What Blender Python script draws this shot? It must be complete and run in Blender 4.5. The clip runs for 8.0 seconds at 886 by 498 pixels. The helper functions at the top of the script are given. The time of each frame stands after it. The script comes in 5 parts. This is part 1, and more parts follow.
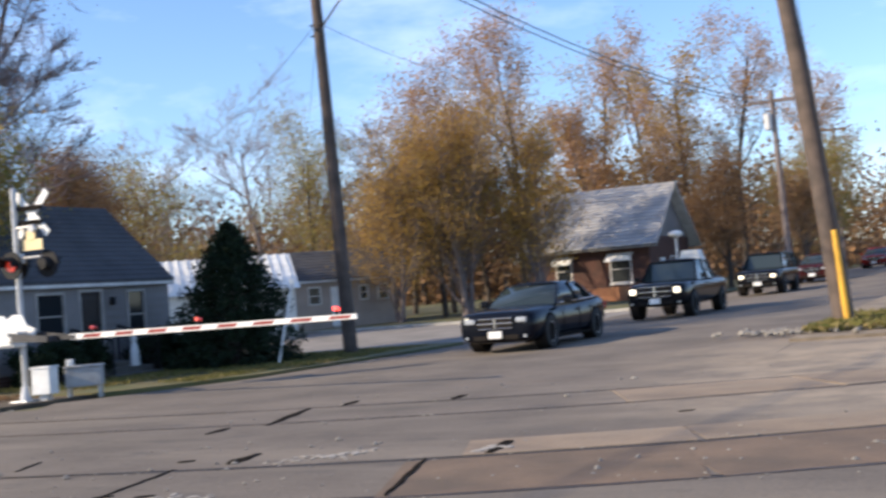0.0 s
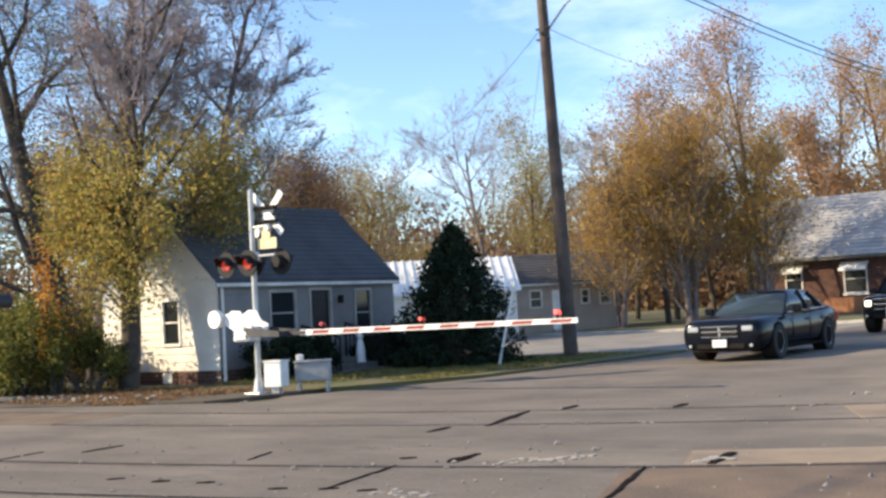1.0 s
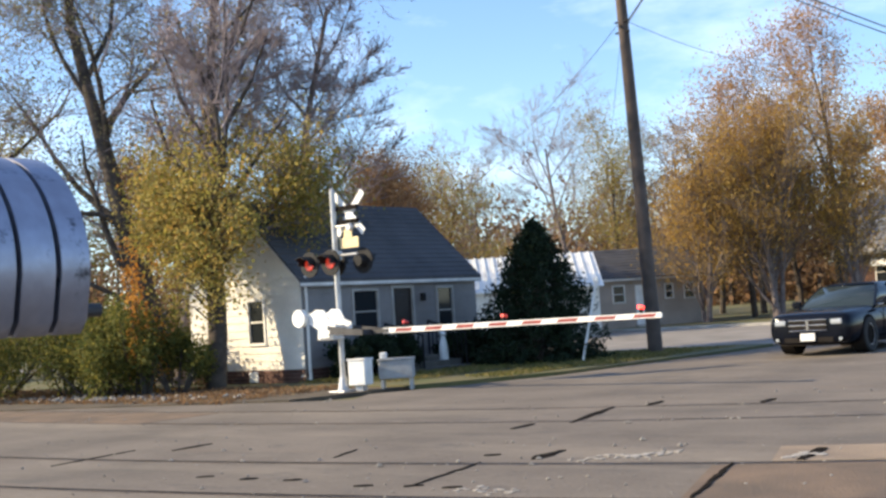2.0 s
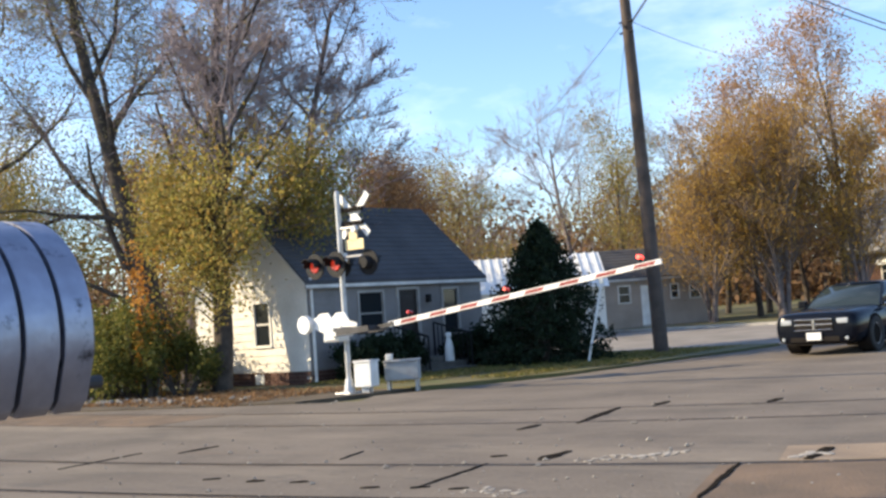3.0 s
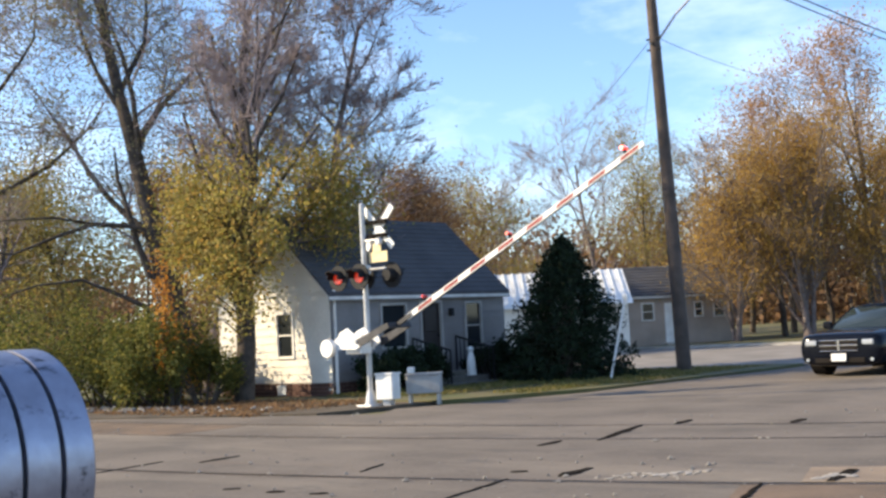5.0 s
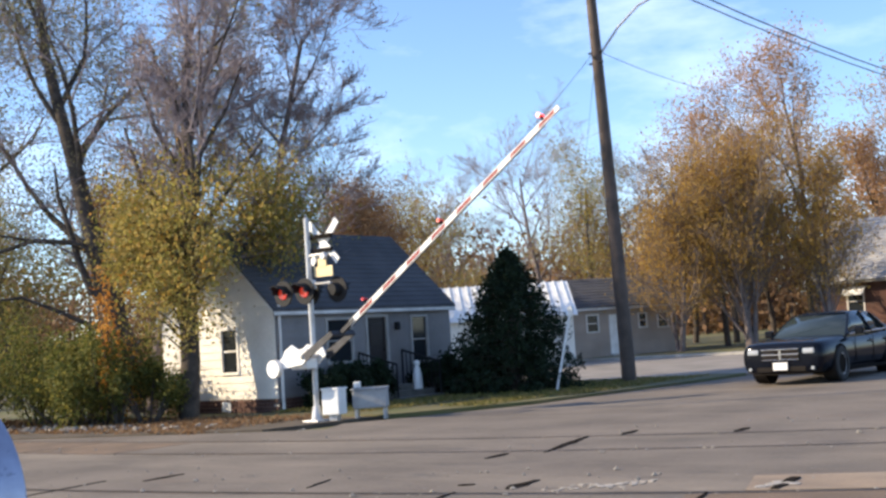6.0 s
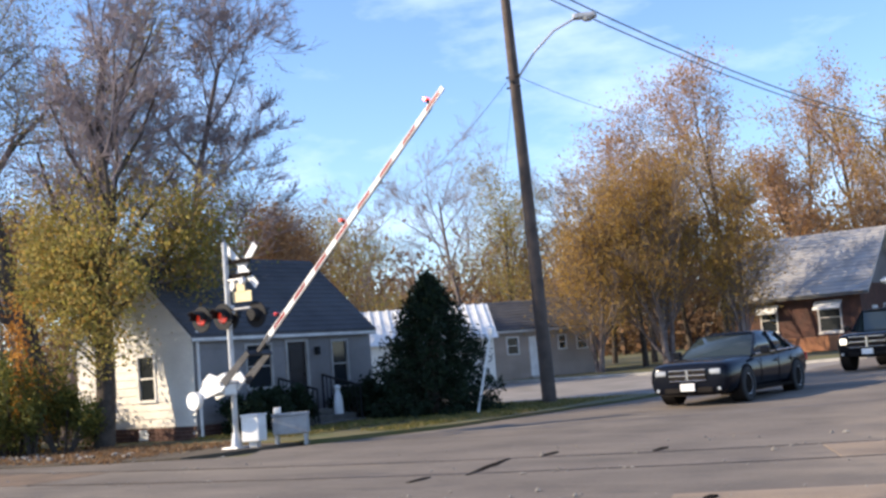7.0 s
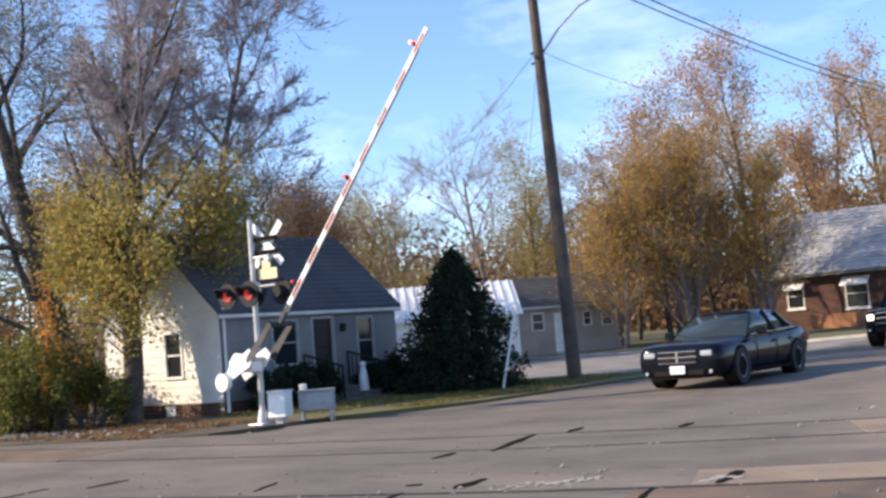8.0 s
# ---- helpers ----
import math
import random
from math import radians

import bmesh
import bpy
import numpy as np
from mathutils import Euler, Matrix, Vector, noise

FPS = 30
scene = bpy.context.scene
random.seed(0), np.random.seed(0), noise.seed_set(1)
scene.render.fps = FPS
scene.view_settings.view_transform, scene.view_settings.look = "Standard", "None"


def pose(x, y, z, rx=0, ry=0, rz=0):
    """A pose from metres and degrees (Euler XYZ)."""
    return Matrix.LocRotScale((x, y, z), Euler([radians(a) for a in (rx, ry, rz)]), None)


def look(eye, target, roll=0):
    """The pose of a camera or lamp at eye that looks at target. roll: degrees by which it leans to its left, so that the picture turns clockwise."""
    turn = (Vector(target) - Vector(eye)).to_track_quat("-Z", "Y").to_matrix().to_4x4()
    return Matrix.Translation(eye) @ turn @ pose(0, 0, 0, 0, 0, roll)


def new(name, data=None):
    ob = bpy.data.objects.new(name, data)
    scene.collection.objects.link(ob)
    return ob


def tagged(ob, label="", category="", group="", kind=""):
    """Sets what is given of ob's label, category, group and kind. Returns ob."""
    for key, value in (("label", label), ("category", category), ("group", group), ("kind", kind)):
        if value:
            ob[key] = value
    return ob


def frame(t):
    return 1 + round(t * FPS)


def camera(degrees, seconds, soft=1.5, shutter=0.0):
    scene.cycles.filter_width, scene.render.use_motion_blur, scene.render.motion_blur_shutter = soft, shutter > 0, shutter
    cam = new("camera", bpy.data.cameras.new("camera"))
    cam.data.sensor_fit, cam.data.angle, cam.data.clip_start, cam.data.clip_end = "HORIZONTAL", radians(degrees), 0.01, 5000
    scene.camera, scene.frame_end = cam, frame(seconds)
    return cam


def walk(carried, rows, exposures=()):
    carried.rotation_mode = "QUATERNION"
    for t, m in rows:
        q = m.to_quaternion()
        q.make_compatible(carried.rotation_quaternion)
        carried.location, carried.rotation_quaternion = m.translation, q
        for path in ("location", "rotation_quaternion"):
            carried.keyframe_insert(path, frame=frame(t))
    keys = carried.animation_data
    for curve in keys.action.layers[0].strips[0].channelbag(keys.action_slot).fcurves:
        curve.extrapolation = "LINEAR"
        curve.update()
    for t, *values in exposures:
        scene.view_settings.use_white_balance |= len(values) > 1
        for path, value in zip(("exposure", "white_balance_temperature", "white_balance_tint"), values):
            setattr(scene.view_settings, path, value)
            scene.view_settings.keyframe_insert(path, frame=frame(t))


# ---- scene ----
# The world is laid out along the road: x across it, y along it away from the crossing.
cam = camera(40.07, 8.0, soft=2.7, shutter=0.3)
walk(cam, [
    (0.0, pose(0, 0, 1.5, 92.13, 4.52, 26.49)),
    (0.2, pose(0, 0, 1.5, 92.12, 4.50, 29.57)),
    (0.5, pose(0, 0, 1.5, 92.48, 3.74, 33.81)),
    (0.8, pose(0, 0, 1.5, 92.75, 3.35, 35.79)),
    (1.0, pose(0, 0, 1.5, 92.98, 3.07, 36.90)),
    (1.5, pose(0, 0, 1.5, 93.24, 2.99, 38.29)),
    (1.7, pose(0, 0, 1.5, 93.00, 3.24, 39.99)),
    (2.8, pose(0, 0, 1.5, 93.12, 4.08, 41.27)),
    (3.0, pose(0, 0, 1.5, 93.15, 4.07, 41.04)),
    (3.5, pose(0, 0, 1.5, 93.30, 3.90, 42.59)),
    (4.0, pose(0, 0, 1.5, 93.31, 3.56, 42.98)),
    (4.5, pose(0, 0, 1.5, 93.46, 3.45, 42.95)),
    (5.8, pose(0, 0, 1.5, 94.60, 3.25, 39.93)),
    (6.0, pose(0, 0, 1.5, 94.36, 3.73, 39.56)),
    (6.5, pose(0, 0, 1.5, 94.60, 4.92, 39.67)),
    (7.0, pose(0, 0, 1.5, 95.20, 4.51, 35.83)),
    (7.5, pose(0, 0, 1.5, 94.36, 4.12, 35.25)),
    (8.0, pose(0, 0, 1.5, 94.19, 4.60, 37.01)),
], exposures=[(0.0, 0.57, 6100, 14), (0.5, 0.78, 6400, 11), (1.0, 0.82, 6500, 10), (4.5, 0.82, 6500, 10), (6.0, 0.77, 6280, 13), (7.0, 0.74, 6120, 15), (8.0, 0.72, 6120, 15)])

# ---- light ----
SUN_DIR = Vector((-0.69, -0.575, 0.46)).normalized()
world = bpy.data.worlds.new("sky")
scene.world = world
world.use_nodes = True
wn = world.node_tree
sky = wn.nodes.new("ShaderNodeTexSky")
sky.sky_type = "NISHITA"
sky.sun_disc = False
sky.sun_elevation = math.asin(SUN_DIR.z)
sky.sun_rotation = math.atan2(SUN_DIR.x, SUN_DIR.y)
sky.air_density = 1.0
sky.dust_density = 0.3
sky.ozone_density = 3.0
# thin high cloud, drawn out along one direction
wco = wn.nodes.new("ShaderNodeTexCoord")
wmap = wn.nodes.new("ShaderNodeMapping")
wmap.inputs["Scale"].default_value = (1.6, 3.2, 7.0)
wmap.inputs["Rotation"].default_value = (0.25, 0.2, 0.6)
wmap.inputs["Location"].default_value = (0.7, 0.3, 0.4)
wno = wn.nodes.new("ShaderNodeTexNoise")
wno.inputs["Scale"].default_value = 2.2
wno.inputs["Detail"].default_value = 6
wno.inputs["Roughness"].default_value = 0.6
wra = wn.nodes.new("ShaderNodeMapRange")
wra.inputs[1].default_value, wra.inputs[2].default_value = 0.50, 0.80
wra.inputs[3].default_value, wra.inputs[4].default_value = 0.0, 0.36
wmix = wn.nodes.new("ShaderNodeMix")
wmix.data_type = "RGBA"
wmix.inputs[7].default_value = (8.2, 9.0, 11.0, 1)
wn.links.new(wco.outputs["Generated"], wmap.inputs[0])
wn.links.new(wmap.outputs[0], wno.inputs["Vector"])
wn.links.new(wno.outputs[0], wra.inputs[0])
wn.links.new(wra.outputs[0], wmix.inputs[0])
wtint = wn.nodes.new("ShaderNodeMix")       # the camera's rendering of the clear sky, a little towards violet
wtint.data_type = "RGBA"
wtint.blend_type = "MULTIPLY"
wtint.inputs[0].default_value = 1.0
wtint.inputs[7].default_value = (0.94, 0.985, 1.06, 1)
wn.links.new(sky.outputs[0], wtint.inputs[6])
wn.links.new(wtint.outputs[2], wmix.inputs[6])
wn.links.new(wmix.outputs[2], wn.nodes["Background"].inputs[0])
wn.nodes["Background"].inputs[1].default_value = 0.145
sun = new("sun", bpy.data.lights.new("sun", "SUN"))
sun.data.energy = 5.0
sun.data.angle = radians(0.55)
sun.data.color = (1.0, 0.82, 0.55)
sun.matrix_world = look((-60, -30, 40), Vector((-60, -30, 40)) - SUN_DIR)


# ---- materials ----
def material(name, base, second=None, rough=0.8, scale=4.0, bump=0.2, metal=0.0, fine=40.0, spread=0.0, amount=0.5):
    """A surface with a base colour, a second colour in large worn patches, fine grain and relief."""
    m = bpy.data.materials.new(name)
    m.use_nodes = True
    t = m.node_tree
    b = t.nodes["Principled BSDF"]
    b.inputs["Roughness"].default_value = rough
    b.inputs["Metallic"].default_value = metal
    second = second or tuple(c * 0.7 for c in base)
    co = t.nodes.new("ShaderNodeTexCoord")
    n1 = t.nodes.new("ShaderNodeTexNoise")
    n1.inputs["Scale"].default_value = scale
    n1.inputs["Detail"].default_value = 5
    n2 = t.nodes.new("ShaderNodeTexNoise")
    n2.inputs["Scale"].default_value = fine
    n2.inputs["Detail"].default_value = 3
    for n in (n1, n2):
        t.links.new(co.outputs["Object"], n.inputs["Vector"])
    ramp = t.nodes.new("ShaderNodeMapRange")
    ramp.inputs[1].default_value, ramp.inputs[2].default_value = 0.38, 0.66
    ramp.inputs[4].default_value = amount * 2
    ramp.clamp = True
    t.links.new(n1.outputs[0], ramp.inputs[0])
    mix = t.nodes.new("ShaderNodeMix")
    mix.data_type = "RGBA"
    mix.inputs[6].default_value = (*base, 1)
    mix.inputs[7].default_value = (*second, 1)
    t.links.new(ramp.outputs[0], mix.inputs[0])
    grain = t.nodes.new("ShaderNodeMapRange")
    grain.inputs[3].default_value, grain.inputs[4].default_value = 0.72, 1.28
    t.links.new(n2.outputs[0], grain.inputs[0])
    mul = t.nodes.new("ShaderNodeVectorMath")
    mul.operation = "SCALE"
    t.links.new(mix.outputs[2], mul.inputs[0])
    t.links.new(grain.outputs[0], mul.inputs[3])
    last = mul.outputs[0]
    if spread:
        info = t.nodes.new("ShaderNodeObjectInfo")
        r = t.nodes.new("ShaderNodeMapRange")
        r.inputs[3].default_value, r.inputs[4].default_value = 1 - spread, 1 + spread
        t.links.new(info.outputs["Random"], r.inputs[0])
        mul2 = t.nodes.new("ShaderNodeVectorMath")
        mul2.operation = "SCALE"
        t.links.new(last, mul2.inputs[0])
        t.links.new(r.outputs[0], mul2.inputs[3])
        last = mul2.outputs[0]
    t.links.new(last, b.inputs["Base Color"])
    if bump:
        bp = t.nodes.new("ShaderNodeBump")
        bp.inputs["Strength"].default_value = bump
        bp.inputs["Distance"].default_value = 0.02
        t.links.new(n2.outputs[0], bp.inputs["Height"])
        t.links.new(bp.outputs[0], b.inputs["Normal"])
    return m


def leaf_material(name, colours, trans=0.35):
    """Leaves: each takes its own colour from a short ramp, and lets some light through."""
    m = bpy.data.materials.new(name)
    m.use_nodes = True
    t = m.node_tree
    b = t.nodes["Principled BSDF"]
    b.inputs["Roughness"].default_value = 0.7
    b.inputs["Specular IOR Level"].default_value = 0.2
    geo = t.nodes.new("ShaderNodeNewGeometry")
    ramp = t.nodes.new("ShaderNodeValToRGB")
    e = ramp.color_ramp.elements
    for k, c in enumerate(colours):
        x = k / (len(colours) - 1)
        el = e[0] if k == 0 else e[-1] if k == len(colours) - 1 else e.new(x)
        el.position = x
        el.color = (*c, 1)
    t.links.new(geo.outputs["Random Per Island"], ramp.inputs[0])
    t.links.new(ramp.outputs[0], b.inputs["Base Color"])
    tr = t.nodes.new("ShaderNodeBsdfTranslucent")
    t.links.new(ramp.outputs[0], tr.inputs[0])
    mx = t.nodes.new("ShaderNodeMixShader")
    mx.inputs[0].default_value = trans
    t.links.new(b.outputs[0], mx.inputs[1])
    t.links.new(tr.outputs[0], mx.inputs[2])
    t.links.new(mx.outputs[0], t.nodes["Material Output"].inputs[0])
    return m


def plain(name, base, rough=0.5, metal=0.0, emit=0.0, coat=0.0):
    m = bpy.data.materials.new(name)
    m.use_nodes = True
    b = m.node_tree.nodes["Principled BSDF"]
    b.inputs["Base Color"].default_value = (*base, 1)
    b.inputs["Roughness"].default_value = rough
    b.inputs["Metallic"].default_value = metal
    b.inputs["Coat Weight"].default_value = coat
    if emit:
        b.inputs["Emission Color"].default_value = (*base, 1)
        b.inputs["Emission Strength"].default_value = emit
    return m


ASPHALT = material("worn_asphalt", (0.160, 0.132, 0.104), (0.105, 0.086, 0.068), 0.92, 0.55, 0.45, fine=22, amount=0.5)
def stain(mat, colour, scale, stretch, low, high, turn):
    """Adds long stains of another colour over a surface's own colour."""
    t = mat.node_tree
    b = t.nodes["Principled BSDF"]
    src = b.inputs["Base Color"].links[0].from_socket
    co = t.nodes.new("ShaderNodeTexCoord")
    mp = t.nodes.new("ShaderNodeMapping")
    mp.inputs["Rotation"].default_value = (0, 0, turn)
    mp.inputs["Scale"].default_value = (1 / stretch, 1, 1)
    no = t.nodes.new("ShaderNodeTexNoise")
    no.inputs["Scale"].default_value = scale
    no.inputs["Detail"].default_value = 7
    no.inputs["Roughness"].default_value = 0.65
    ra = t.nodes.new("ShaderNodeMapRange")
    ra.inputs[1].default_value, ra.inputs[2].default_value = low, high
    mx = t.nodes.new("ShaderNodeMix")
    mx.data_type = "RGBA"
    mx.inputs[7].default_value = (*colour, 1)
    t.links.new(co.outputs["Object"], mp.inputs[0])
    t.links.new(mp.outputs[0], no.inputs["Vector"])
    t.links.new(no.outputs[0], ra.inputs[0])
    t.links.new(ra.outputs[0], mx.inputs[0])
    t.links.new(src, mx.inputs[6])
    t.links.new(mx.outputs[2], b.inputs["Base Color"])


stain(ASPHALT, (0.215, 0.178, 0.135), 0.55, 5.0, 0.50, 0.72, -0.24)
stain(ASPHALT, (0.16, 0.115, 0.08), 0.8, 6.0, 0.60, 0.80, -0.24)
stain(ASPHALT, (0.085, 0.075, 0.066), 2.2, 2.5, 0.56, 0.72, -0.24)
stain(ASPHALT, (0.24, 0.2, 0.155), 3.0, 2.0, 0.62, 0.74, -0.24)
stain(ASPHALT, (0.08, 0.066, 0.052), 7.0, 1.8, 0.60, 0.72, -0.24)
stain(ASPHALT, (0.25, 0.2, 0.15), 13.0, 1.3, 0.63, 0.72, -0.24)


def dust(mat, colour):
    """Pale dust spread over the panels beside the track, thinning out with a ragged edge."""
    t = mat.node_tree
    b = t.nodes["Principled BSDF"]
    src = b.inputs["Base Color"].links[0].from_socket
    co = t.nodes.new("ShaderNodeTexCoord")
    mp = t.nodes.new("ShaderNodeMapping")
    mp.inputs["Rotation"].default_value = (0, 0, -0.2445)
    sp = t.nodes.new("ShaderNodeSeparateXYZ")
    no = t.nodes.new("ShaderNodeTexNoise")
    no.inputs["Scale"].default_value = 0.9
    no.inputs["Detail"].default_value = 8
    no.inputs["Roughness"].default_value = 0.65
    t.links.new(co.outputs["Object"], mp.inputs[0])
    t.links.new(mp.outputs[0], sp.inputs[0])
    t.links.new(mp.outputs[0], no.inputs["Vector"])
    parts = []
    for axis, lo, hi in ((0, -2.6, 1.6), (1, 11.0, 14.5), (1, 27.0, 20.0)):
        r = t.nodes.new("ShaderNodeMapRange")
        r.interpolation_type = "SMOOTHSTEP"
        r.inputs[1].default_value, r.inputs[2].default_value = lo, hi
        t.links.new(sp.outputs[axis], r.inputs[0])
        parts.append(r.outputs[0])
    for p in parts[1:]:
        m = t.nodes.new("ShaderNodeMath")
        m.operation = "MULTIPLY"
        t.links.new(parts[0], m.inputs[0])
        t.links.new(p, m.inputs[1])
        parts[0] = m.outputs[0]
    rag = t.nodes.new("ShaderNodeMapRange")
    rag.inputs[1].default_value, rag.inputs[2].default_value = 0.30, 0.62
    t.links.new(no.outputs[0], rag.inputs[0])
    m = t.nodes.new("ShaderNodeMath")
    m.operation = "MULTIPLY"
    t.links.new(parts[0], m.inputs[0])
    t.links.new(rag.outputs[0], m.inputs[1])
    mx = t.nodes.new("ShaderNodeMix")
    mx.data_type = "RGBA"
    mx.inputs[7].default_value = (*colour, 1)
    t.links.new(m.outputs[0], mx.inputs[0])
    t.links.new(src, mx.inputs[6])
    t.links.new(mx.outputs[2], b.inputs["Base Color"])


dust(ASPHALT, (0.36, 0.285, 0.2))
SIDE_ROAD = material("side_road_asphalt", (0.25, 0.225, 0.2), (0.17, 0.155, 0.135), 0.92, 0.6, 0.4, fine=22)
RUSTY = material("rust_stained_concrete", (0.185, 0.125, 0.08), (0.11, 0.08, 0.055), 0.92, 1.1, 0.5, spread=0.1)
BUFF = material("buff_concrete", (0.27, 0.2, 0.135), (0.185, 0.14, 0.1), 0.92, 1.1, 0.4, spread=0.08)
stain(BUFF, (0.34, 0.27, 0.19), 0.8, 4.0, 0.45, 0.7, 0.0)
stain(BUFF, (0.12, 0.09, 0.065), 1.6, 5.0, 0.56, 0.75, 0.0)
stain(RUSTY, (0.09, 0.065, 0.045), 0.9, 4.0, 0.5, 0.75, 0.0)
DUST = material("dusty_gravel", (0.27, 0.215, 0.155), (0.17, 0.135, 0.095), 0.95, 1.4, 0.7, fine=26)
ROCK = material("grey_stone", (0.27, 0.25, 0.22), (0.17, 0.155, 0.135), 0.9, 6.0)
CASE_GREY = material("weathered_grey_paint", (0.36, 0.37, 0.38), (0.25, 0.255, 0.26), 0.6, 3.0, 0.05)
RAIL = material("rail_steel", (0.10, 0.075, 0.06), (0.05, 0.04, 0.035), 0.5, 3.0, 0.1, metal=0.7)
GAP = material("dark_crack", (0.025, 0.022, 0.02), None, 0.95)
GAP.node_tree.nodes["Principled BSDF"].inputs["Specular IOR Level"].default_value = 0.0
GRASS_SOIL = material("autumn_turf", (0.095, 0.105, 0.035), (0.14, 0.113, 0.055), 0.95, 0.8, 0.6, fine=18, amount=0.5)
SOIL = material("leafy_soil", (0.10, 0.077, 0.052), (0.055, 0.044, 0.032), 0.95, 1.2, 0.8, fine=14)
KERB = material("kerb_concrete", (0.42, 0.40, 0.36), (0.3, 0.28, 0.25), 0.9, 1.5)
STEP_STONE = material("dark_step_concrete", (0.15, 0.14, 0.125), (0.09, 0.085, 0.075), 0.9, 2.0)
POLE_WOOD = material("pole_wood", (0.115, 0.085, 0.068), (0.065, 0.05, 0.042), 0.85, 2.5, 0.5)
BARK = material("bark", (0.10, 0.08, 0.065), (0.05, 0.04, 0.033), 0.95, 5.0, 0.9, fine=20)
TWIG = material("grey_twigs", (0.34, 0.28, 0.285), (0.22, 0.18, 0.185), 0.95, 3.0, 0.0)
TWIG_DARK = material("brown_twigs", (0.22, 0.17, 0.14), (0.14, 0.11, 0.09), 0.95, 3.0, 0.0)
BARK_PALE = material("pale_bark", (0.20, 0.165, 0.155), (0.12, 0.095, 0.09), 0.95, 4.0, 0.6, fine=20)
SIDING = material("white_siding", (0.78, 0.74, 0.66), (0.6, 0.56, 0.49), 0.7, 0.9, 0.1, amount=0.35)
# Darkened copy of the white siding, with the front's shade in its colour.
SHADE_GREY_SIDING = material("shade_grey_siding", (0.23, 0.215, 0.21), (0.17, 0.16, 0.155), 0.75, 0.8, 0.1)
# Trim white greyed down, the shade on the front painted in.
TRIM_SHADE_GREY = material("shade_grey_trim", (0.40, 0.38, 0.35), (0.28, 0.265, 0.245), 0.7, 2.0, 0.05)
TRIM_WHITE = material("white_trim", (0.8, 0.78, 0.74), (0.62, 0.6, 0.56), 0.6, 2.0, 0.05)
SHINGLE = material("grey_shingle", (0.076, 0.077, 0.085), (0.052, 0.053, 0.059), 0.9, 1.0, 0.5, spread=0.12)
SHINGLE_PALE = material("pale_shingle", (0.40, 0.39, 0.38), (0.3, 0.29, 0.28), 0.9, 1.0, 0.5, spread=0.1)
BRICK = material("red_brick", (0.105, 0.05, 0.037), (0.062, 0.034, 0.027), 0.9, 2.0, 0.3, spread=0.2)
MORTAR = material("brick_mortar", (0.22, 0.17, 0.14), None, 0.95, 3.0)
TAN_WALL = material("tan_wall", (0.40, 0.33, 0.28), (0.31, 0.26, 0.22), 0.85, 1.0, 0.2)
GLASS_DARK = plain("window_glass", (0.02, 0.024, 0.028), 0.08)
GLASS_DARK.node_tree.nodes["Principled BSDF"].inputs["Specular IOR Level"].default_value = 0.3
CAR_GLASS = plain("car_glass", (0.03, 0.04, 0.038), 0.03)
CAR_GLASS.node_tree.nodes["Principled BSDF"].inputs["Specular IOR Level"].default_value = 0.55
DARK_STEEL = material("dark_steel", (0.05, 0.05, 0.055), (0.03, 0.03, 0.033), 0.65, 5.0, 0.1, metal=0.1)
PALE_CHUNK = material("crumbled_concrete", (0.36, 0.33, 0.29), (0.24, 0.22, 0.19), 0.9, 9.0)
GALV = material("aluminium_paint", (0.52, 0.52, 0.52), (0.4, 0.4, 0.4), 0.42, 4.0, 0.05, metal=0.35)
WHITE = material("white_enamel", (0.82, 0.82, 0.8), (0.68, 0.68, 0.66), 0.45, 3.0, 0.03)
BLACK = material("black_enamel", (0.014, 0.014, 0.016), (0.022, 0.022, 0.022), 0.65, 5.0, 0.05)
BLACK.node_tree.nodes["Principled BSDF"].inputs["Specular IOR Level"].default_value = 0.2
RED = material("red_reflective", (0.30, 0.035, 0.025), (0.2, 0.03, 0.025), 0.45, 6.0, 0.03)
LENS = plain("red_lens", (0.45, 0.02, 0.015), 0.2)
LENS_LIT = plain("lit_red_lens", (1.0, 0.05, 0.03), 0.3, emit=2.5)
LENS_GLOW = plain("lit_lens", (0.8, 0.05, 0.02), 0.3, emit=0.15)
YELLOW = material("yellow_paint", (0.75, 0.42, 0.03), (0.6, 0.32, 0.03), 0.5, 3.0, 0.05)
SIGN_YELLOW = material("cream_sign", (0.78, 0.62, 0.33), (0.7, 0.55, 0.3), 0.5, 3.0, 0.02)
CAST = material("aluminium_painted_iron", (0.33, 0.345, 0.43), (0.21, 0.22, 0.27), 0.4, 5.0, 0.08, metal=0.7, fine=26, amount=0.35)
stain(CAST, (0.035, 0.035, 0.045), 8.0, 0.6, 0.60, 0.68, 0.0)
RUBBER = material("tyre_rubber", (0.02, 0.02, 0.02), (0.03, 0.03, 0.03), 0.85, 8.0)
CHROME = plain("chrome", (0.62, 0.63, 0.66), 0.12, 1.0)
ALLOY = material("alloy_rim", (0.55, 0.56, 0.58), (0.4, 0.4, 0.42), 0.35, 6.0, 0.0, metal=0.35)
LAMP_ON = plain("lit_headlamp", (1.0, 0.86, 0.62), 0.3, emit=1.5)
HEADLAMP = plain("headlamp", (0.42, 0.45, 0.48), 0.15, 0.2)
TAIL = plain("tail_lamp", (0.5, 0.02, 0.02), 0.2)
WIRE = plain("wire", (0.03, 0.03, 0.035), 0.6)
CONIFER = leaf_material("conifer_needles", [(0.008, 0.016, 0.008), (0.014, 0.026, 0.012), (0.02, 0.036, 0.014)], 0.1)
LEAF_GREEN = leaf_material("green_leaves", [(0.06, 0.08, 0.022), (0.12, 0.13, 0.035), (0.27, 0.23, 0.055), (0.08, 0.10, 0.03), (0.17, 0.165, 0.04)], 0.45)
